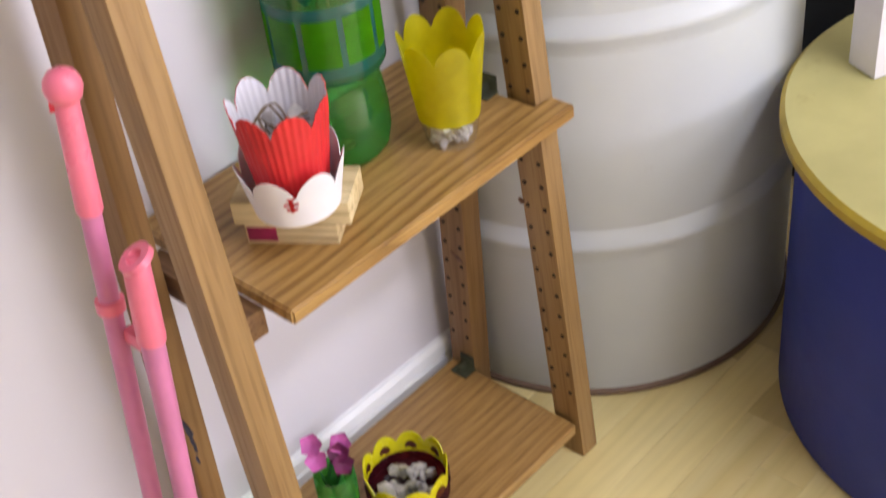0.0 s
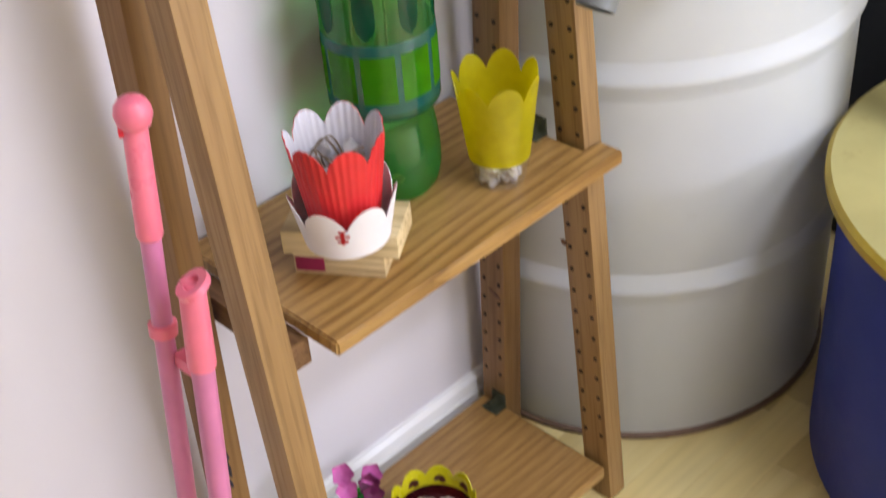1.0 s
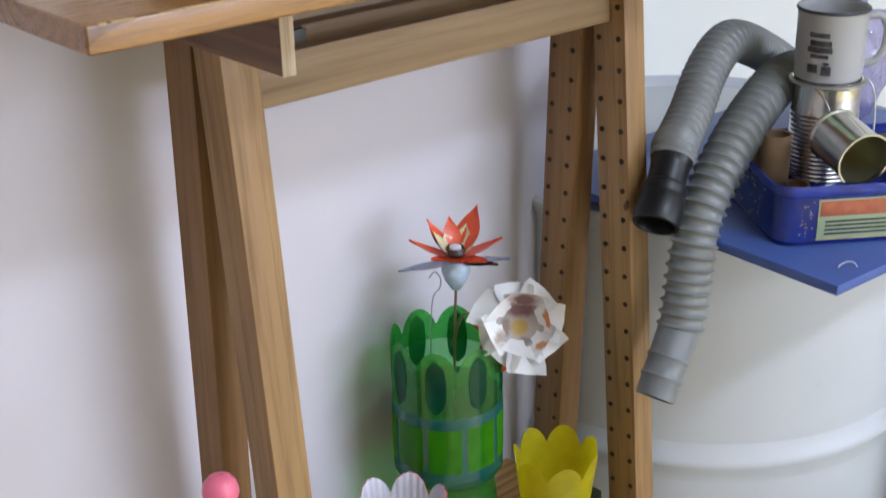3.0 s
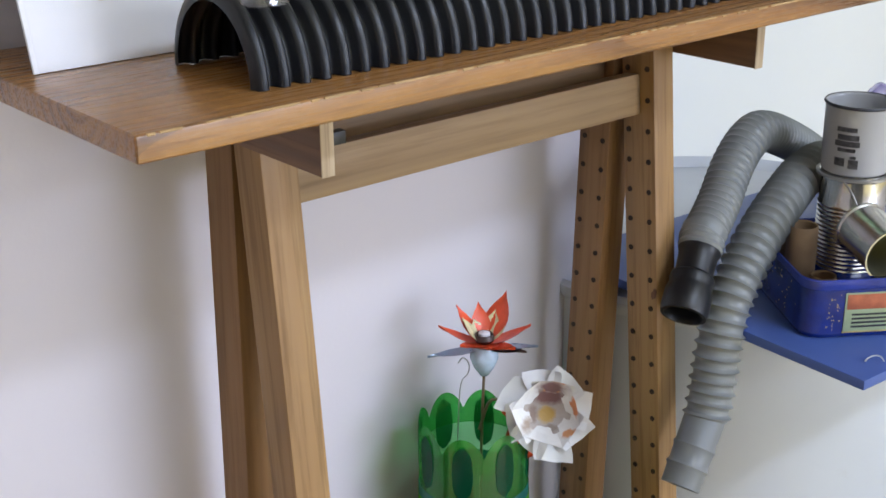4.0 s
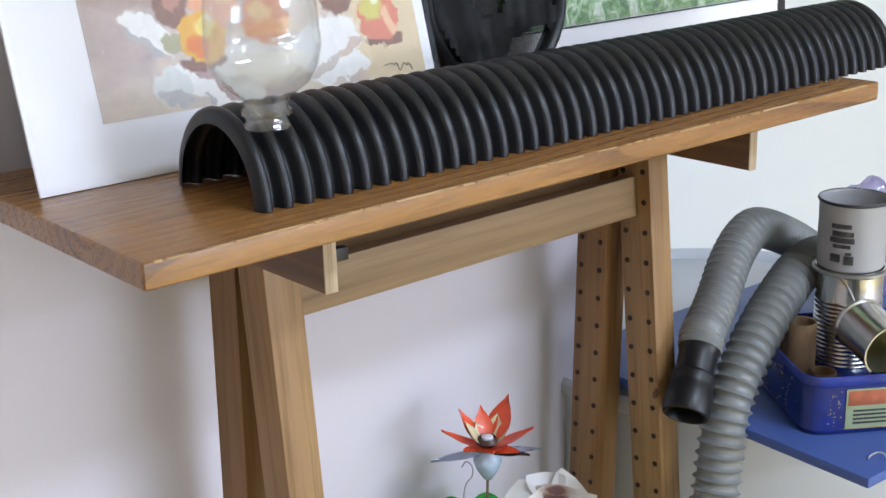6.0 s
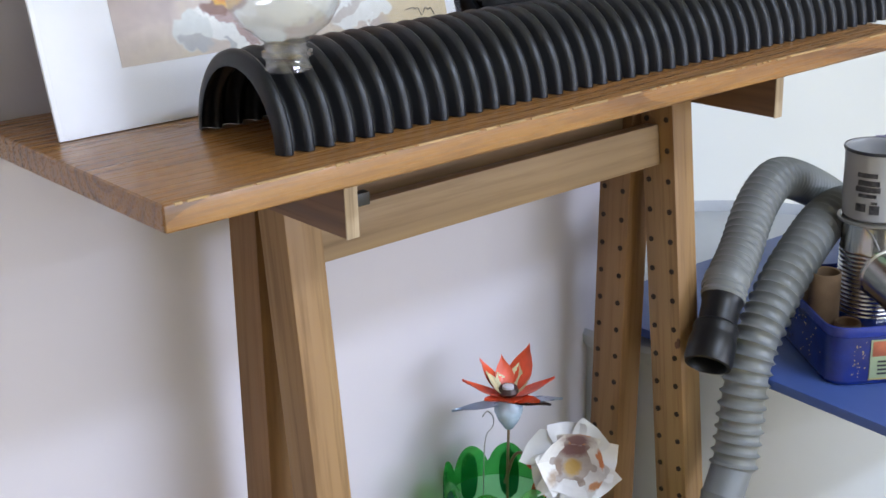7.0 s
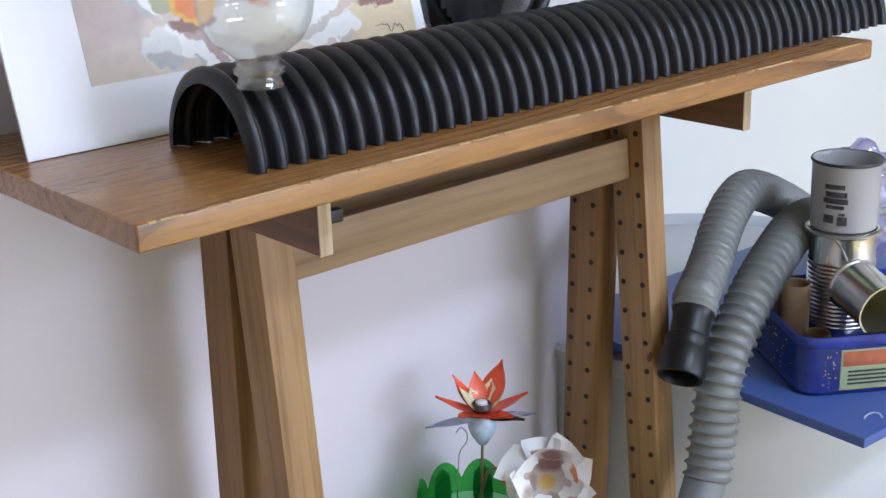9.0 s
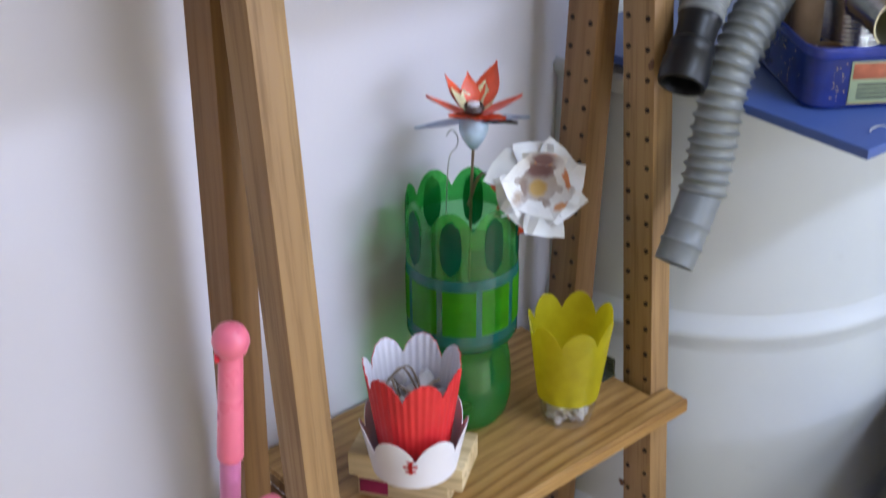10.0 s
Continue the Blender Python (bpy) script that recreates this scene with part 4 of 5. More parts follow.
# ---- low shelf: bowl and violets ----
def bowl():
    root = thing("bowl", "maroon glass bowl with a yellow scalloped rim holding pebbles", "bowl", pose(0.701, 0.853, LOW_Z))
    part("body", lathe([(0.0, 0.0006), (0.034, 0.0006), (0.047, 0.006), (0.0525, 0.016), (0.053, 0.03), (0.051, 0.036), (0.0495, 0.036), (0.0515, 0.029), (0.051, 0.017), (0.045, 0.009), (0.0, 0.004)], 64), M_MAROON, root)
    part("rim", scallop_cup(0.0512, 0.0535, 0.032, 9, 0.017, 0.3, 0.0013, 0.0355), [M_BOWL_Y, M_BOWL_Y], root, "yellow lobed rim", smooth=1.2)
    for k in range(9):
        a = 0.3 + 2 * math.pi * (k + 0.5) / 9
        bm = bmesh.new()
        for sgn in (1,):
            ring = []
            for j in range(14):
                t = 2 * math.pi * j / 14
                aa, zz = a + 0.17 * math.cos(t), 0.040 + 0.0125 * math.sin(t)
                ring.append(bm.verts.new((0.0542 * math.cos(aa), 0.0542 * math.sin(aa), zz)))
            bm.faces.new(ring)
            ring2 = [bm.verts.new((q.co.x * 0.93, q.co.y * 0.93, q.co.z)) for q in ring]
            bm.faces.new(ring2)
            for j in range(14):
                bm.faces.new((ring[j], ring[(j + 1) % 14], ring2[(j + 1) % 14], ring2[j]))
        part("dark_spot", bm, M_MAROON, root, "dark oval spot")
    part("pebble_filling", pebbles(bmesh.new(), 45, 0.036, 0.014, 0.026, 0.0095, 21), M_STONE, root)["kind"] = "stuff"
    part("glass_lump", pebbles(bmesh.new(), 14, 0.03, 0.026, 0.034, 0.0085, 5), M_CLEAR, root)["kind"] = "stuff"


def violet_pot():
    root = thing("violet_pot", "small green glass jar with pink and dark violet flowers", "flower pot", pose(0.6105, 0.875, LOW_Z))
    part("jar", lathe([(0.0, 0.0006), (0.019, 0.0006), (0.0235, 0.008), (0.0245, 0.024), (0.021, 0.034), (0.0185, 0.040), (0.0205, 0.050), (0.0245, 0.066), (0.0255, 0.104), (0.0245, 0.118), (0.0235, 0.118), (0.0243, 0.104), (0.0225, 0.066), (0.0, 0.052)], 40), M_GREEN, root, "green glass jar with a narrow waist", smooth=1.2)
    for k in range(9):
        bm = bmesh.new()
        petal(bm, 0.050, 0.016, 0.95 + 0.12 * (k % 3), 0.3, 2 * math.pi * k / 9 + 0.4, (0, 0, 0.075))
        part("leaf", bm, M_LEAF, root)
    for fx, fy, fz, mt, turn in ((-0.014, 0.012, 0.168, M_VIOLET, 0), (-0.018, 0.004, 0.150, M_VIOLET, 30), (0.008, -0.006, 0.146, M_VIOLET_D, 10), (0.016, 0.0, 0.152, M_VIOLET, 50), (0.004, -0.014, 0.136, M_VIOLET_D, 70)):
        bm = bmesh.new()
        for j in range(5):
            petal(bm, 0.0165, 0.0155, 0.35, 0.2, 2 * math.pi * j / 5, (0, 0, 0), 0.0004, 0.5)
        blossom = part("blossom", bm, mt, root, "", Matrix.Translation((fx, fy, fz)) @ pose(0, 0, 0, 50, 0, -42 + turn * 0.3) @ pose(0, 0, 0, 0, 0, turn))
        part("stalk", sweep(smooth_path([(0.3 * fx, 0.3 * fy, 0.09), (0.8 * fx, 0.8 * fy, 0.12), (fx, fy, fz - 0.001)], 5), lambda i: 0.0009, 6), M_LEAF, root)


bowl()
violet_pot()


# ---- vacuum hoses over the drum ----
def ribbed(points, r, pitch, name, parent, material, rib=0.0022, n=22):
    path, length = resample(smooth_path(points, 14), 400)
    count = max(8, int(length / pitch) * 8)
    path, _ = resample(path, count)
    shape = (0.0, 0.0, 0.08, 0.55, 1.0, 0.55, 0.08, 0.0)
    return part(name, sweep(path, lambda i: r + rib * shape[i % 8], n), material, parent, smooth=1.0)


def hose_loop():
    root = thing("vacuum_hose", "grey ribbed vacuum hose looping up, with a black end cuff", "hose")
    pts = [(0.972, 0.813, 0.984), (1.026, 0.833, 1.010), (1.069, 0.85, 1.040), (1.111, 0.862, 1.060), (1.155, 0.872, 1.060), (1.245, 0.89, 1.024), (1.34, 0.905, 0.975), (1.42, 0.93, 0.945), (1.49, 0.97, 0.9235)]
    ribbed(pts, 0.0218, 0.0098, "hose", root, M_HOSE, 0.0022)
    a, b = Vector((0.982, 0.816, 0.988)), Vector((0.925, 0.79, 0.929))
    d = (b - a).normalized()
    m = Matrix.Translation(a) @ d.to_track_quat("Z", "Y").to_matrix().to_4x4()
    part("collar", lathe([(0.0, -0.012), (0.0235, -0.012), (0.0245, -0.006), (0.0225, 0.0), (0.0242, 0.004), (0.0225, 0.008), (0.0242, 0.012), (0.022, 0.016), (0.0, 0.016)], 32), M_HOSE, root, "", m)
    part("cuff", lathe([(0.0, 0.012), (0.0215, 0.012), (0.0228, 0.016), (0.0212, 0.020), (0.0205, 0.024), (0.0200, 0.044), (0.0232, 0.047), (0.0240, 0.052), (0.0228, 0.056), (0.0235, 0.060), (0.0250, 0.066), (0.0252, 0.086), (0.0238, 0.091), (0.0205, 0.0915), (0.0190, 0.086), (0.0185, 0.075), (0.0, 0.073)], 32), M_BLACK, root, "black plastic end cuff", m)


def hose_hanging():
    root = thing("vacuum_hose", "grey ribbed vacuum hose hanging over the edge of the blue board", "hose")
    pts = [(1.42, 0.90, 0.9225), (1.33, 0.868, 0.965), (1.24, 0.84, 1.012), (1.17, 0.823, 1.018), (1.117, 0.81, 1.006), (1.06, 0.797, 0.982), (1.02, 0.789, 0.953), (0.992, 0.784, 0.922), (0.975, 0.78, 0.883), (0.963, 0.776, 0.838), (0.951, 0.772, 0.802)]
    ribbed(pts, 0.0222, 0.0125, "hose", root, M_HOSE, 0.0042)
    a, b = Vector((0.953, 0.773, 0.809)), Vector((0.904, 0.764, 0.742))
    m = Matrix.Translation(a) @ (b - a).normalized().to_track_quat("Z", "Y").to_matrix().to_4x4()
    part("end_cuff", lathe([(0.0, 0.0), (0.021, 0.0), (0.022, 0.006), (0.0215, 0.036), (0.0232, 0.04), (0.0215, 0.044), (0.021, 0.058), (0.0232, 0.062), (0.0212, 0.066), (0.021, 0.084), (0.0185, 0.084), (0.0185, 0.03), (0.0, 0.03)], 36), M_HOSE_D, root, "smooth grey end cuff", m)


hose_loop()
hose_hanging()


# ---- blue tin and what stands in it ----
TZ = 0.8975


def blue_tin():
    root = thing("tin_box", "open glossy blue printed tin with a sage green label", "tin", pose(1.018, 0.708, TZ, 0, 0, -34.7))
    W, D, H, t, r = 0.22, 0.185, 0.064, 0.0016, 0.022
    def outline(o, n=6):
        pts = []
        for cx, cy, a0 in ((W - r, r, -90), (W - r, D - r, 0), (r, D - r, 90), (r, r, 180)):
            for k in range(n + 1):
                a = math.radians(a0 + 90 * k / n)
                pts.append((cx + (r - o) * math.cos(a), cy + (r - o) * math.sin(a)))
        return pts
    def shell(levels, name, mats, label="", floor_face=True):
        bm = bmesh.new()
        rings = [[bm.verts.new((x, y, z)) for x, y in outline(o)] for o, z in levels]
        n = len(rings[0])
        for i, (a, b) in enumerate(zip(rings, rings[1:])):
            for k in range(n):
                f = bm.faces.new((a[k], a[(k + 1) % n], b[(k + 1) % n], b[k]))
        if floor_face:
            bm.faces.new(rings[0])
            bm.faces.new(rings[-1])
        return part(name, bm, mats, root, label, smooth=0.7)
    shell([(0.001, 0.0), (0.0, 0.0025), (-0.0008, 0.004), (0.0, 0.0055), (0.0, H - 0.012), (t, H - 0.012), (t, 0.003)], "body", M_TINBOX)
    shell([(0.0002, H - 0.0118), (-0.0012, H - 0.010), (-0.0012, H - 0.001), (0.0, H), (0.0012, H - 0.001), (t + 0.0004, H - 0.0118)], "rolled_rim", M_TINBOX_LT, "violet-blue rolled rim", False)
    # added brown sheet that darkens the tin's inside as shade would
    shell([(t + 0.0012, H - 0.0125), (t + 0.0006, H - 0.0125), (t + 0.0006, 0.0034), (t + 0.0012, 0.0038), (t + 0.0012, H - 0.0125)], "dark_lining", M_CARDTUBE, "brown lining added to darken the inside of the tin", False)
    part("label", box(0.042, -0.0012, 0.006, 0.205, 0.0004, 0.049, 0.0003), M_LABEL, root, "sage green paper label")
    part("label_band", box(0.044, -0.0018, 0.031, 0.203, -0.0011, 0.0475, 0.0002), M_LABEL_RED, root, "rust-red pictured band")
    part("label_border", box(0.041, -0.0015, 0.0048, 0.206, -0.0006, 0.0062, 0.0002), M_GOLD, root)
    for k in range(4):
        part("label_line", box(0.05, -0.0018, 0.0105 + 0.0045 * k, 0.05 + (0.08, 0.11, 0.07, 0.1)[k], -0.0011, 0.0125 + 0.0045 * k, 0.0002), M_INK, root, "dark printed line")
    rnd = random.Random(6)
    bm = bmesh.new()
    for _ in range(46):
        u, v, s = rnd.uniform(0.004, 0.038), rnd.uniform(0.008, 0.05), rnd.uniform(0.0004, 0.0009)
        q = bmesh.ops.create_cone(bm, cap_ends=True, segments=6, radius1=s, radius2=s, depth=0.0004)
        if u > 0.023:
            mm = Matrix.Translation((u, -0.0002, v)) @ Matrix.Rotation(math.pi / 2, 4, "X")
        else:
            mm = Matrix.Translation((-0.0002, u + 0.02 + rnd.uniform(0, 0.1), v)) @ Matrix.Rotation(math.pi / 2, 4, "Y")
        bmesh.ops.transform(bm, matrix=mm, verts=q["verts"])
    ob = part("gold_specks", bm, M_GOLD, root, "scattered gold printed specks")
    ob["kind"] = "stuff"


def can_profile(r, h, ribs=True):
    p = [(0.0, 0.002), (r - 0.003, 0.002), (r - 0.001, 0.0), (r + 0.0008, 0.001), (r + 0.0008, 0.004), (r - 0.0008, 0.006)]
    if ribs:
        for k in range(16):
            z = 0.024 + 0.0048 * k
            p += [(r - 0.0008, z), (r + 0.0003, z + 0.0016), (r - 0.0008, z + 0.0034)]
    p += [(r - 0.0008, h - 0.008), (r - 0.0006, h - 0.004), (r + 0.0012, h - 0.002), (r + 0.0012, h), (r - 0.0008, h), (r - 0.0016, h - 0.004), (r - 0.0018, 0.006), (0.0, 0.005)]
    return p


def can_and_mug():
    root = thing("tin_can", "ribbed silver food can with a wire bail", "can", pose(1.1726, 0.762, TZ + 0.0042))
    part("body", lathe(can_profile(0.0365, 0.135), 64), M_SILVER, root, smooth=0.9)
    for s in (-1, 1):
        pts = [(s * 0.039, -0.012, 0.131), (s * 0.045, -0.03, 0.118), (s * 0.03, -0.044, 0.07), (s * 0.012, -0.042, 0.045)]
        part("bail_wire", sweep(smooth_path(pts, 8), lambda i: 0.0011, 8), M_WIRE_G, root, "bent wire bail")
    part("bail_ring", lathe([(0.0385, 0.1315), (0.0415, 0.131), (0.0415, 0.1335), (0.0385, 0.134)], 48, closed=True), M_WIRE_G, root)
    mug = thing("mug", "grey-white enamel mug with dark printing standing on the can", "mug", pose(1.1706, 0.762, TZ + 0.1397))
    r, h = 0.0368, 0.0765
    part("cup", lathe([(0.0, 0.002), (r - 0.006, 0.002), (r - 0.003, 0.0), (r - 0.001, 0.002), (r - 0.0005, 0.01), (r, h - 0.004), (r + 0.0013, h - 0.0015), (r + 0.0008, h + 0.0005), (r - 0.001, h - 0.001), (r - 0.002, h - 0.006), (r - 0.0025, 0.006), (0.0, 0.005)], 64), M_MUG, mug)
    part("rim_line", lathe([(r + 0.0014, h - 0.0022), (r + 0.0021, h - 0.0008), (r + 0.0012, h + 0.0012), (r - 0.0002, h + 0.001)], 64), M_INK, mug, "dark chipped rim line")
    ang = math.radians(-46)
    ux, uy = math.cos(ang), math.sin(ang)
    prof = [(r - 0.001, 0.066), (r + 0.014, 0.066), (r + 0.021, 0.054), (r + 0.02, 0.032), (r + 0.012, 0.018), (r - 0.001, 0.014)]
    part("handle", sweep(smooth_path([(ux * d, uy * d, z) for d, z in prof], 8), lambda i: 0.0042, 12), M_MUG, mug)
    # dark print on the side towards the room: plain bars, no words
    bm = bmesh.new()
    for a0, a1, z0, z1 in ((-184, -150, 0.050, 0.055), (-182, -146, 0.041, 0.047), (-186, -144, 0.034, 0.040), (-180, -150, 0.028, 0.032), (-160, -144, 0.010, 0.020), (-184, -166, 0.012, 0.021), (-158, -148, 0.021, 0.024)):
        n = 6
        g = [[bm.verts.new(((r + 0.0004) * math.cos(math.radians(a0 + (a1 - a0) * k / n)), (r + 0.0004) * math.sin(math.radians(a0 + (a1 - a0) * k / n)), z)) for k in range(n + 1)] for z in (z0, z1)]
        for k in range(n):
            bm.faces.new((g[0][k], g[0][k + 1], g[1][k + 1], g[1][k]))
    bmesh.ops.solidify(bm, geom=bm.faces[:], thickness=-0.0003)
    part("print", bm, M_FADED, mug, "dark printed bars")
    LB, LM = Vector((1.1168, 0.715, 0.9952)), Vector((1.0918, 0.664, 0.9861))
    lying = thing("tin_can", "open silver can lying on its side across the blue tin", "can", Matrix.Translation(LB) @ (LM - LB).to_track_quat("Z", "Y").to_matrix().to_4x4())
    part("body", lathe(can_profile(0.0285, 0.062, False), 56, mat_of=lambda i, k: 1 if i > 10 else 0), [M_SILVER, M_SILVER_IN], lying)
    tube = thing("card_tube", "short brown card tube standing in the blue tin", "tube", pose(1.0985, 0.772, TZ + 0.0042))
    part("wall", lathe([(0.0155, 0.0), (0.0165, 0.001), (0.0165, 0.083), (0.0157, 0.085), (0.0142, 0.084), (0.0142, 0.0), (0.0155, 0.0)], 32), M_CARDTUBE, tube)
    tube2 = thing("card_tube", "short narrow brown card roll in the blue tin", "tube", pose(1.094, 0.738, TZ + 0.0042))
    part("wall", lathe([(0.0125, 0.0), (0.0138, 0.001), (0.0138, 0.036), (0.013, 0.038), (0.0115, 0.037), (0.0115, 0.0), (0.0125, 0.0)], 32), M_CARDTUBE, tube2)


blue_tin()
can_and_mug()


# ---- pictures and the rest on the top board ----
def blob(cx, cz, rx, rz, seed, n=26, rough=0.12, turn=0.0):
    rnd = random.Random(seed)
    ph = [rnd.uniform(0, 6.28) for _ in range(4)]
    pts = []
    for k in range(n):
        a = 2 * math.pi * k / n
        f = 1 + rough * (math.sin(2 * a + ph[0]) + 0.6 * math.sin(3 * a + ph[1]) + 0.5 * math.sin(5 * a + ph[2]) + 0.35 * math.sin(8 * a + ph[3]))
        x, z = rx * f * math.cos(a), rz * f * math.sin(a)
        pts.append((cx + x * math.cos(turn) - z * math.sin(turn), cz + x * math.sin(turn) + z * math.cos(turn)))
    return pts


def wash(name, stops, scale=60.0, distort=1.5):
    """Watercolour: pigment pooled unevenly."""
    mt, nt, bs = nodes_of(name)
    v = coords(nt, (1, 1, 1), jitter=True)
    link(nt, ramp(nt, noise_tex(nt, v, scale, 5, 0.6, distort), stops), bs.inputs["Base Color"])
    bs.inputs["Roughness"].default_value = 0.5
    return mt


CLOTH, CLOTH_SH, MAUVE, BROWN = (0.80, 0.79, 0.74), (0.46, 0.45, 0.44), (0.42, 0.29, 0.26), (0.24, 0.12, 0.08)
W_STILL = painted("watercolour_fruit", [(0.32, (0.46, 0.37, 0.34)), (0.5, (0.60, 0.50, 0.43)), (0.68, (0.66, 0.56, 0.42))], [
    (0.350, 0.085, 0.060, 0.070, 0, (0.68, 0.55, 0.34), 0.26), (0.075, 0.150, 0.030, 0.090, 0, (0.50, 0.40, 0.36), 0.30),
    (0.150, 0.150, 0.110, 0.030, 0, (0.40, 0.28, 0.24), 0.26), (0.240, 0.160, 0.110, 0.035, 0, (0.46, 0.26, 0.20), 0.26),
    # cloth, its folds and their shades
    (0.112, 0.108, 0.028, 0.012, -38, CLOTH, 0.11), (0.108, 0.100, 0.022, 0.004, -40, CLOTH_SH, 0.20), (0.131, 0.098, 0.010, 0.008, -30, (0.40, 0.37, 0.22), 0.17),
    (0.165, 0.062, 0.045, 0.017, -22, CLOTH, 0.10), (0.124, 0.064, 0.018, 0.016, -10, (0.66, 0.67, 0.62), 0.11), (0.126, 0.055, 0.017, 0.007, -14, CLOTH_SH, 0.23),
    (0.178, 0.045, 0.034, 0.011, -25, CLOTH, 0.10), (0.150, 0.074, 0.020, 0.006, -32, MAUVE, 0.20), (0.170, 0.056, 0.016, 0.004, -48, MAUVE, 0.20), (0.157, 0.047, 0.010, 0.003, -50, CLOTH_SH, 0.20),
    (0.205, 0.075, 0.045, 0.020, 0, (0.70, 0.66, 0.58), 0.17), (0.275, 0.080, 0.040, 0.024, 12, CLOTH, 0.11), (0.285, 0.058, 0.034, 0.011, 8, CLOTH, 0.10), (0.268, 0.062, 0.024, 0.005, 20, (0.56, 0.50, 0.44), 0.20), (0.300, 0.076, 0.018, 0.006, 25, (0.60, 0.47, 0.38), 0.23),
    # fruit
    (0.136, 0.130, 0.016, 0.022, 0, BROWN, 0.13), (0.138, 0.134, 0.010, 0.014, 0, (0.45, 0.22, 0.16), 0.23), (0.176, 0.128, 0.024, 0.024, 0, (0.74, 0.36, 0.20), 0.08), (0.184, 0.134, 0.012, 0.012, 0, (0.78, 0.50, 0.26), 0.26),
    (0.157, 0.080, 0.022, 0.008, 0, BROWN, 0.20), (0.1575, 0.099, 0.0215, 0.0225, 0, (0.72, 0.38, 0.03), 0.06), (0.153, 0.092, 0.009, 0.013, 20, (0.70, 0.20, 0.03), 0.30), (0.163, 0.107, 0.011, 0.009, 0, (0.80, 0.62, 0.14), 0.26), (0.168, 0.112, 0.0035, 0.003, 0, (0.85, 0.82, 0.66), 0.23),
    (0.220, 0.108, 0.024, 0.022, 0, (0.66, 0.24, 0.09), 0.13), (0.214, 0.114, 0.012, 0.010, 0, (0.76, 0.48, 0.20), 0.26), (0.292, 0.122, 0.020, 0.018, 0, BROWN, 0.11), (0.288, 0.128, 0.010, 0.010, 0, (0.45, 0.24, 0.17), 0.26),
    (0.336, 0.078, 0.024, 0.007, 0, BROWN, 0.23), (0.334, 0.098, 0.0225, 0.0235, 0, (0.68, 0.22, 0.13), 0.06), (0.328, 0.107, 0.014, 0.013, 0, (0.62, 0.56, 0.14), 0.26), (0.346, 0.093, 0.007, 0.015, 10, (0.78, 0.48, 0.28), 0.26), (0.332, 0.112, 0.0045, 0.004, 0, (0.84, 0.82, 0.62), 0.23),
], "XZ", 0.010, 85)
W_GREEN = wash("wash_leaves", [(0.3, (0.02, 0.07, 0.02)), (0.48, (0.10, 0.26, 0.06)), (0.58, (0.32, 0.46, 0.25)), (0.72, (0.70, 0.74, 0.68))], 55)


def flat(pts, y, thick=0.0003):
    bm = bmesh.new()
    a = [bm.verts.new((x, y, z)) for x, z in pts]
    b = [bm.verts.new((x, y + thick, z)) for x, z in pts]
    bm.faces.new(a)
    bm.faces.new(b)
    for k in range(len(pts)):
        bm.faces.new((a[k], a[(k + 1) % len(pts)], b[(k + 1) % len(pts)], b[k]))
    return bm


def still_life():
    lean = 15.0
    root = thing("watercolour", "fruit watercolour in a white mount wrapped in clear film", "picture", pose(0.314, 0.900, TOP_Z + 0.0006, -lean, 0, 0))
    W, H = 0.387, 0.36
    part("mount", box(0, 0, 0, W, 0.003, H, 0.0006), M_MAT, root, "white mount board")
    part("sheet", flat([(0.060, 0.045), (W - 0.011, 0.045), (W - 0.011, H - 0.05), (0.060, H - 0.05)], -0.0004), W_STILL, root, "watercolour sheet of fruit on crumpled cloth")
    bm = bmesh.new()
    rnd = random.Random(5)
    pts = [(0.330 + 0.0028 * k, -0.0012, 0.053 - 0.0003 * k + rnd.uniform(-0.003, 0.0045)) for k in range(12)]
    sweep(smooth_path(pts, 4), lambda i: 0.00032, 5, bm)
    part("scribble", bm, M_INK, root, "small unreadable pen scribble")
    film = part("film", box(0.0005, -0.0085, 0.0005, W - 0.0005, -0.0078, H, 0), M_FILM, root, "clear wrapping film with creases", smooth=0)
    film.visible_shadow = False


mt, nt, bs = nodes_of("wrap_film")
bs.inputs["Base Color"].default_value = (0.95, 0.95, 0.97, 1)
bs.inputs["Alpha"].default_value = 0.03
bs.inputs["Roughness"].default_value = 0.08
fv = coords(nt, (1, 1, 1))
bump(nt, bs, noise_tex(nt, fv, 9, 3, 0.5, 1.0), 0.9, 0.02)
M_FILM = mt
still_life()


def framed_print():
    root = thing("framed_print", "black-framed print in a pale mount, leaning behind the drain pipe", "picture", pose(0.800, 0.978, TOP_Z + 0.0006, -3, 0, 0))
    W, H, f = 0.54, 0.42, 0.011
    part("mount", box(f, 0.004, f, W - f, 0.009, H - f), M_MAT, root, "pale mount board")
    for b in ((0, 0, 0, f, 0.016, H), (W - f, 0, 0, W, 0.016, H), (f, 0, 0, W - f, 0.016, f), (f, 0, H - f, W - f, 0.016, H)):
        part("frame_bar", box(*b, 0.001), M_FRAME_BLK, root)
    part("image", flat([(0.05, 0.049), (W - 0.030, 0.049), (W - 0.030, H - 0.05), (0.05, H - 0.05)], 0.0032), W_GREEN, root, "green leafy printed image")
    part("border_line", flat([(0.048, 0.0465), (W - 0.028, 0.0465), (W - 0.028, 0.0485), (0.048, 0.0485)], 0.003), M_FRAME_BLK, root)
    pane = part("pane", box(f, 0.0012, f, W - f, 0.0022, H - f), M_CLEAR_PANE, root, "glass pane", smooth=0)
    pane.visible_shadow = False


M_CLEAR_PANE = plastic("pane_glass", (1, 1, 1), 0.02, 0.0, 1.45, 0.06)
framed_print()


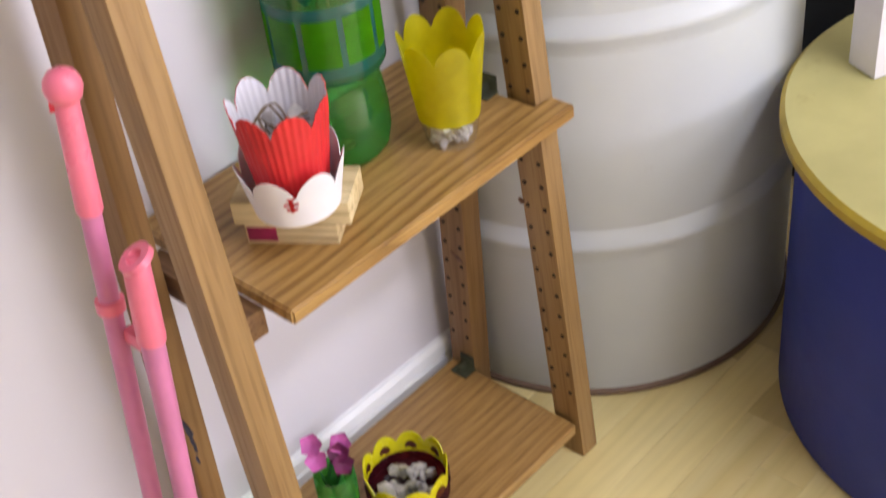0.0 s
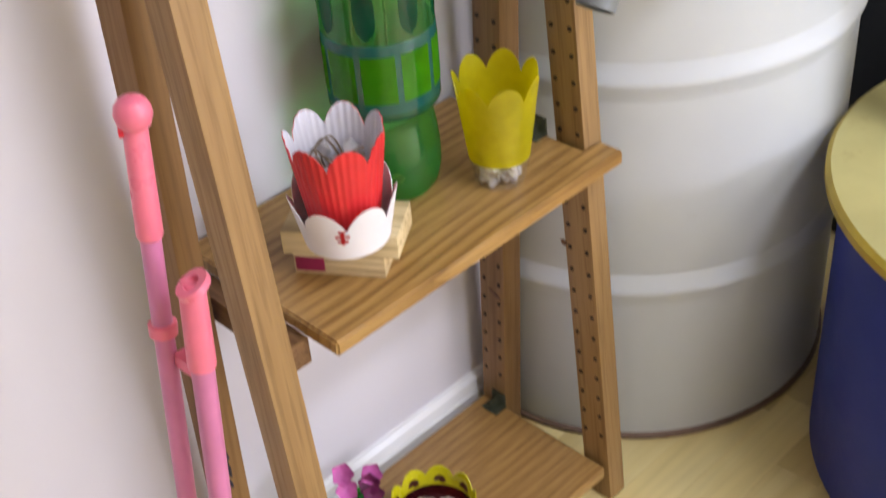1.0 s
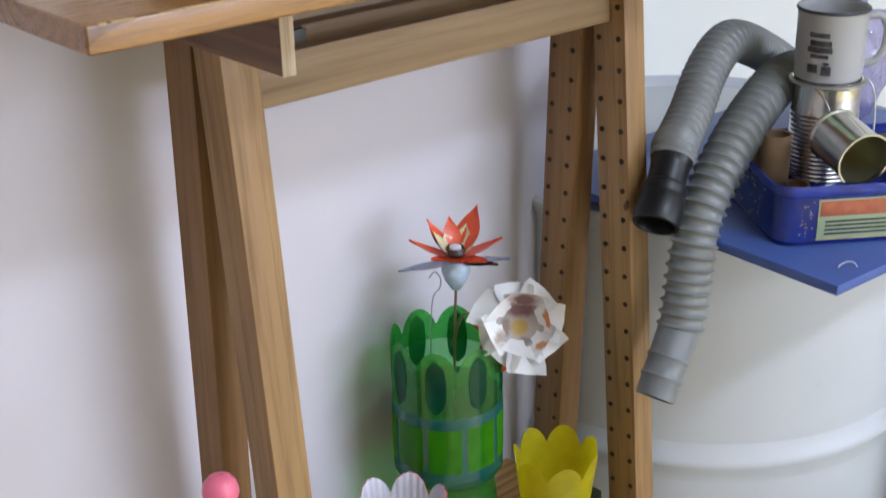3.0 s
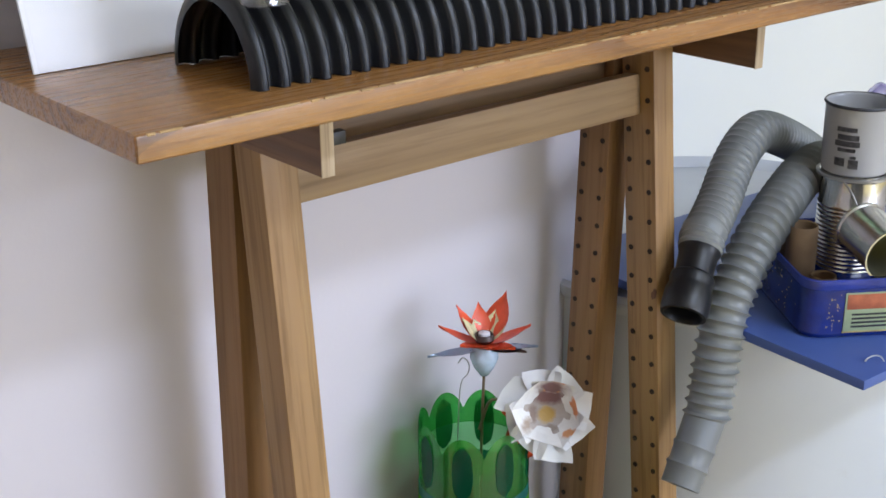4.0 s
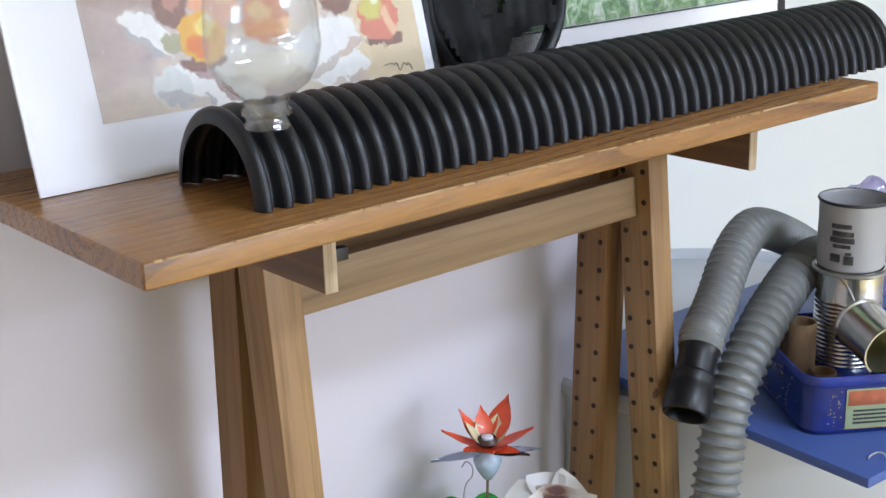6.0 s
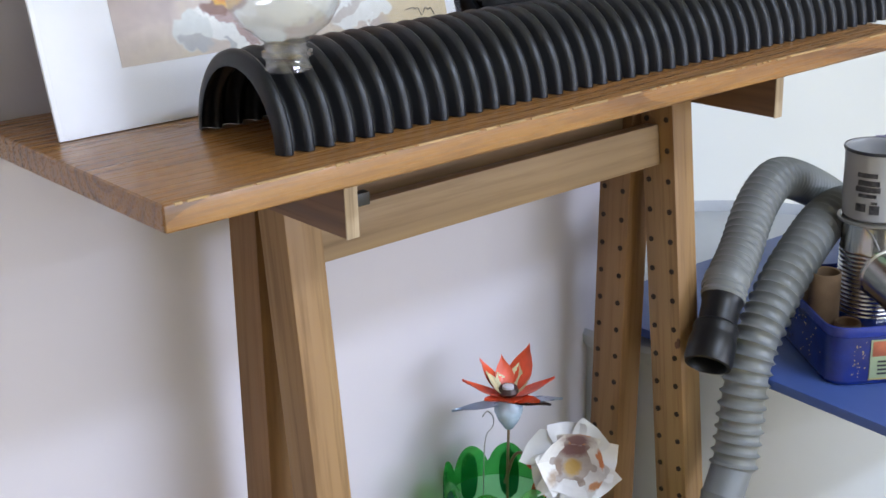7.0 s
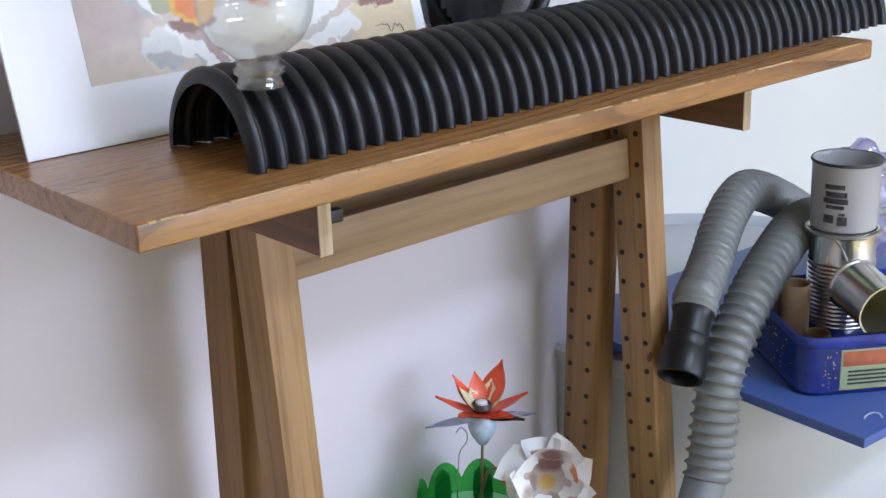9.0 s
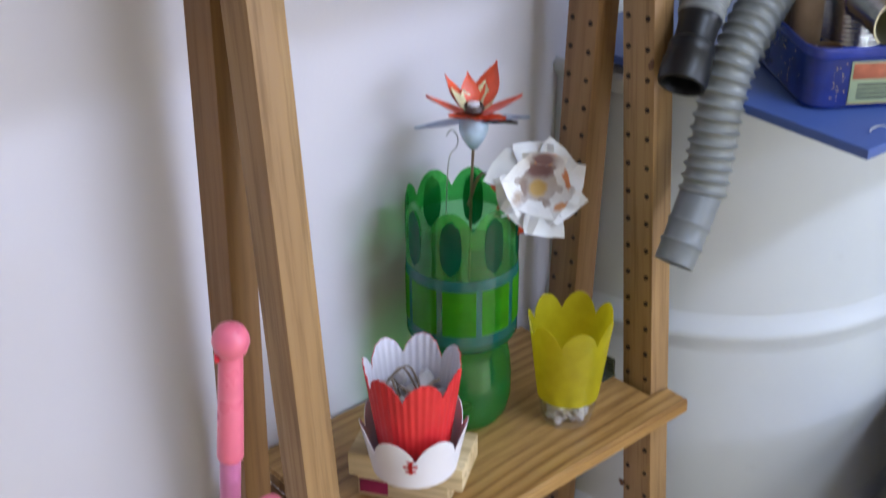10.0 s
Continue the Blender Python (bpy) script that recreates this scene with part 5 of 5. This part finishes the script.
def net_hoop():
    R = 0.088
    root = thing("net_hoop", "black round hoop with crumpled black netting, leaning on the print", "hoop", pose(0.812, 0.951, TOP_Z + 0.001 + R + 0.008, -6, 0, 0))
    bm = bmesh.new()
    n, m = 64, 12
    rings = [[bm.verts.new(((R + 0.008 * math.cos(2 * math.pi * j / m)) * math.cos(2 * math.pi * k / n), 0.011 * math.sin(2 * math.pi * j / m), (R + 0.008 * math.cos(2 * math.pi * j / m)) * math.sin(2 * math.pi * k / n))) for j in range(m)] for k in range(n)]
    for k in range(n):
        for j in range(m):
            bm.faces.new((rings[k][j], rings[k][(j + 1) % m], rings[(k + 1) % n][(j + 1) % m], rings[(k + 1) % n][j]))
    part("rim", bm, M_BLACK, root)
    bm = bmesh.new()
    g = 28
    grid = {}
    for i in range(g + 1):
        for j in range(g + 1):
            x, z = (2 * i / g - 1) * R, (2 * j / g - 1) * R
            if math.hypot(x, z) <= R * 1.0:
                grid[i, j] = bm.verts.new((x, 0.009 * noise.noise(Vector((x * 35, 2.0, z * 35))), z))
    for (i, j), v in grid.items():
        q = [grid.get(k) for k in ((i, j), (i + 1, j), (i + 1, j + 1), (i, j + 1))]
        if all(q):
            bm.faces.new(q)
    part("netting", bm, M_NET, root, "crumpled black netting", smooth=1.5)
    # dark cloth caught in the net, hanging in a few folds
    bm = bmesh.new()
    g, grid = 40, {}
    for i in range(g + 1):
        for j in range(g + 1):
            x, z = (2 * i / g - 1) * R * 0.97, (2 * j / g - 1) * R * 0.97
            lim = noise.noise(Vector((x * 16 + 3.0, 0.0, z * 16)))
            if math.hypot(x, z) <= R * 0.97 and (lim > 0.02 or z > 0.05 or x < -0.06):
                grid[i, j] = bm.verts.new((x, -0.012 + 0.010 * math.sin(x * 120 + 3 * noise.noise(Vector((x * 20, 5.0, z * 20)))) * abs(noise.noise(Vector((x * 22, 1.0, z * 14)))), z))
    for (i, j), v in grid.items():
        q = [grid.get(k) for k in ((i, j), (i + 1, j), (i + 1, j + 1), (i, j + 1))]
        if all(q):
            bm.faces.new(q)
    bmesh.ops.solidify(bm, geom=bm.faces[:], thickness=0.0008)
    part("black_cloth", bm, M_NETFOLD, root, "folded black cloth", smooth=1.5)


M_NET = plastic("black_net", (0.02, 0.02, 0.022), 0.6, 0.0, 1.45, 0.72)
M_NETFOLD = paint("black_fabric", (0.012, 0.012, 0.013), 0.6, 0.3, 60)
net_hoop()


def clear_bottle():
    z = TOP_Z + 0.0575
    root = thing("plastic_bottle", "clear plastic bottle standing neck down on the drain pipe", "bottle", pose(0.4165, 0.7535, z))
    out = [(0.0150, 0.0), (0.0163, 0.0008), (0.0163, 0.003), (0.0150, 0.004), (0.0150, 0.009), (0.0172, 0.0098), (0.0172, 0.0125), (0.0150, 0.0135), (0.0148, 0.019), (0.020, 0.0235), (0.030, 0.031), (0.0368, 0.042), (0.0392, 0.055), (0.0390, 0.064), (0.0378, 0.0655), (0.0386, 0.068), (0.0370, 0.09), (0.0345, 0.118), (0.0340, 0.145), (0.036, 0.171), (0.0365, 0.198), (0.034, 0.216), (0.026, 0.223)]
    for name, pts, label in (("neck", out[:9], "threaded neck with a collar"), ("body", out[8:], "round-shouldered body")):
        part(name, lathe(pts + [(r - 0.0008, zz) for r, zz in reversed(pts)], 56, closed=True), M_CLEAR, root, label, smooth=1.0)


clear_bottle()

def plastic_bag():
    root = thing("plastic_bag", "crumpled lilac see-through plastic bag on the blue board", "bag", pose(1.44, 0.90, 0.8967))
    bm = bmesh.new()
    bmesh.ops.create_icosphere(bm, subdivisions=4, radius=1.0)
    for v in bm.verts:
        d = v.co.normalized()
        f = 1 + 0.22 * noise.noise(d * 2.2) + 0.10 * abs(noise.noise(d * 6.0 + Vector((3, 1, 2))))
        v.co = Vector((0.058 * f * d.x, 0.05 * f * d.y, max(0.0, 0.078 + 0.082 * f * d.z)))
    part("film", bm, M_BAG, root, smooth=0.5)


M_BAG = thin("lilac_bag_film", (0.80, 0.78, 0.92), (0.55, 0.50, 0.72), 0.35, 0.12)
plastic_bag()
M_CLEAR_HOOK = paint("pale_plastic_hook", (0.5, 0.53, 0.55), 0.3)
hook_root = thing("wire_hook", "small pale bent hook lying at the blue board's corner", "hook", pose(1.030, 0.630, 0.8975))
part("wire", sweep(smooth_path([(-0.012, 0.004, 0.001), (-0.006, 0.006, 0.0012), (0.001, 0.003, 0.0035), (0.003, -0.003, 0.004), (0.002, -0.008, 0.0012)], 6), lambda i: 0.0008, 8), M_CLEAR_HOOK, hook_root)

# ---- by the blue drum ----
ob = part("carton", box(0, 0, 0, 0.13, 0.05, 0.2, 0.0015), M_PAPER, None, "", pose(1.324, 0.590, 0.4482, 0, 0, -24))
tagged(ob, "white paper carton standing on the drum lid", "carton")


# Black body for the dark area behind the drum; its bin form is assumed.
def black_body():
    root = thing("bin", "black bin-shaped body behind the blue drum", "bin", pose(1.80, 0.84, 0))
    part("body", lathe([(0.0, 0.004), (0.14, 0.0), (0.15, 0.006), (0.172, 0.60), (0.178, 0.605), (0.178, 0.62), (0.170, 0.62), (0.165, 0.6), (0.143, 0.012), (0.0, 0.012)], 48), M_BLACK, root)
    part("rim", lathe([(0.1785, 0.59), (0.183, 0.592), (0.183, 0.618), (0.1785, 0.62)], 48), M_BLACK, root)


black_body()

# dark paint smears on the post by the broom
M_SMEAR = paint("smear_paint", (0.012, 0.014, 0.05), 0.5, 0.2, 60)
for (y, z, ry, rz, sd) in ((0.918, 0.345, 0.006, 0.012, 1), (0.915, 0.325, 0.004, 0.010, 2), (0.917, 0.300, 0.0022, 0.006, 3), (0.912, 0.232, 0.003, 0.008, 4)):
    smear = bmesh.new()
    pts = blob(y, z, ry, rz, sd, 14, 0.25)
    a = [smear.verts.new((0.4688, p, q)) for p, q in pts]
    b = [smear.verts.new((0.4702, p, q)) for p, q in pts]
    smear.faces.new(a)
    for k in range(len(pts)):
        smear.faces.new((a[k], a[(k + 1) % len(pts)], b[(k + 1) % len(pts)], b[k]))
    part("paint_smear", smear, M_SMEAR, trestle, "dark blue paint smear")

# knots in the pine
M_KNOT_D = paint("dark_knot", (0.13, 0.055, 0.022), 0.55, 0.3, 120)
for (x, y, z, ry, rz, sd) in ((0.9283, 0.9521, 0.2632, 0.010, 0.0035, 7), (0.9333, 0.835, 0.40, 0.004, 0.005, 8), (0.9333, 0.838, 0.93, 0.003, 0.006, 9)):
    knot = bmesh.new()
    pts = blob(y, z, ry, rz, sd, 16, 0.2, 0.5 if sd == 7 else 0.0)
    a = [knot.verts.new((x, p, q)) for p, q in pts]
    b = [knot.verts.new((x + 0.0012, p, q)) for p, q in pts]
    knot.faces.new(a)
    for k in range(len(pts)):
        knot.faces.new((a[k], a[(k + 1) % len(pts)], b[(k + 1) % len(pts)], b[k]))
    part("knot", knot, M_KNOT_D, trestle, "dark knot in the pine")

# ---- floor strips ----
def floor_strips():
    rnd = random.Random(17)
    w, gap = 0.065, 0.0003
    sizes = {}
    for name, L in (("a", 0.42), ("b", 0.30), ("c", 0.54)):
        bm = box(0, 0, -0.004, L - gap, w - gap, 0.0, 0.0006, 1)
        sizes[name] = (mesh_of("strip_mesh", bm, 0.4), L)
        sizes[name][0].materials.append(M_FLOOR)
    y = RECESS_Y - w
    count = 0
    while y > -0.25:
        x = 0.1 + rnd.uniform(0, 0.3)
        xe = 2.3
        while x < xe:
            k = rnd.choice("abc")
            me, L = sizes[k]
            if not (y + w > WALL_Y and x < CORNER_X) and count < 290:
                ob = new("plank", me)
                ob.matrix_basis = pose(x, y, rnd.uniform(-0.00015, 0.00015))
                ob.parent = floor
                count += 1
            x += L
        y -= w


floor_strips()
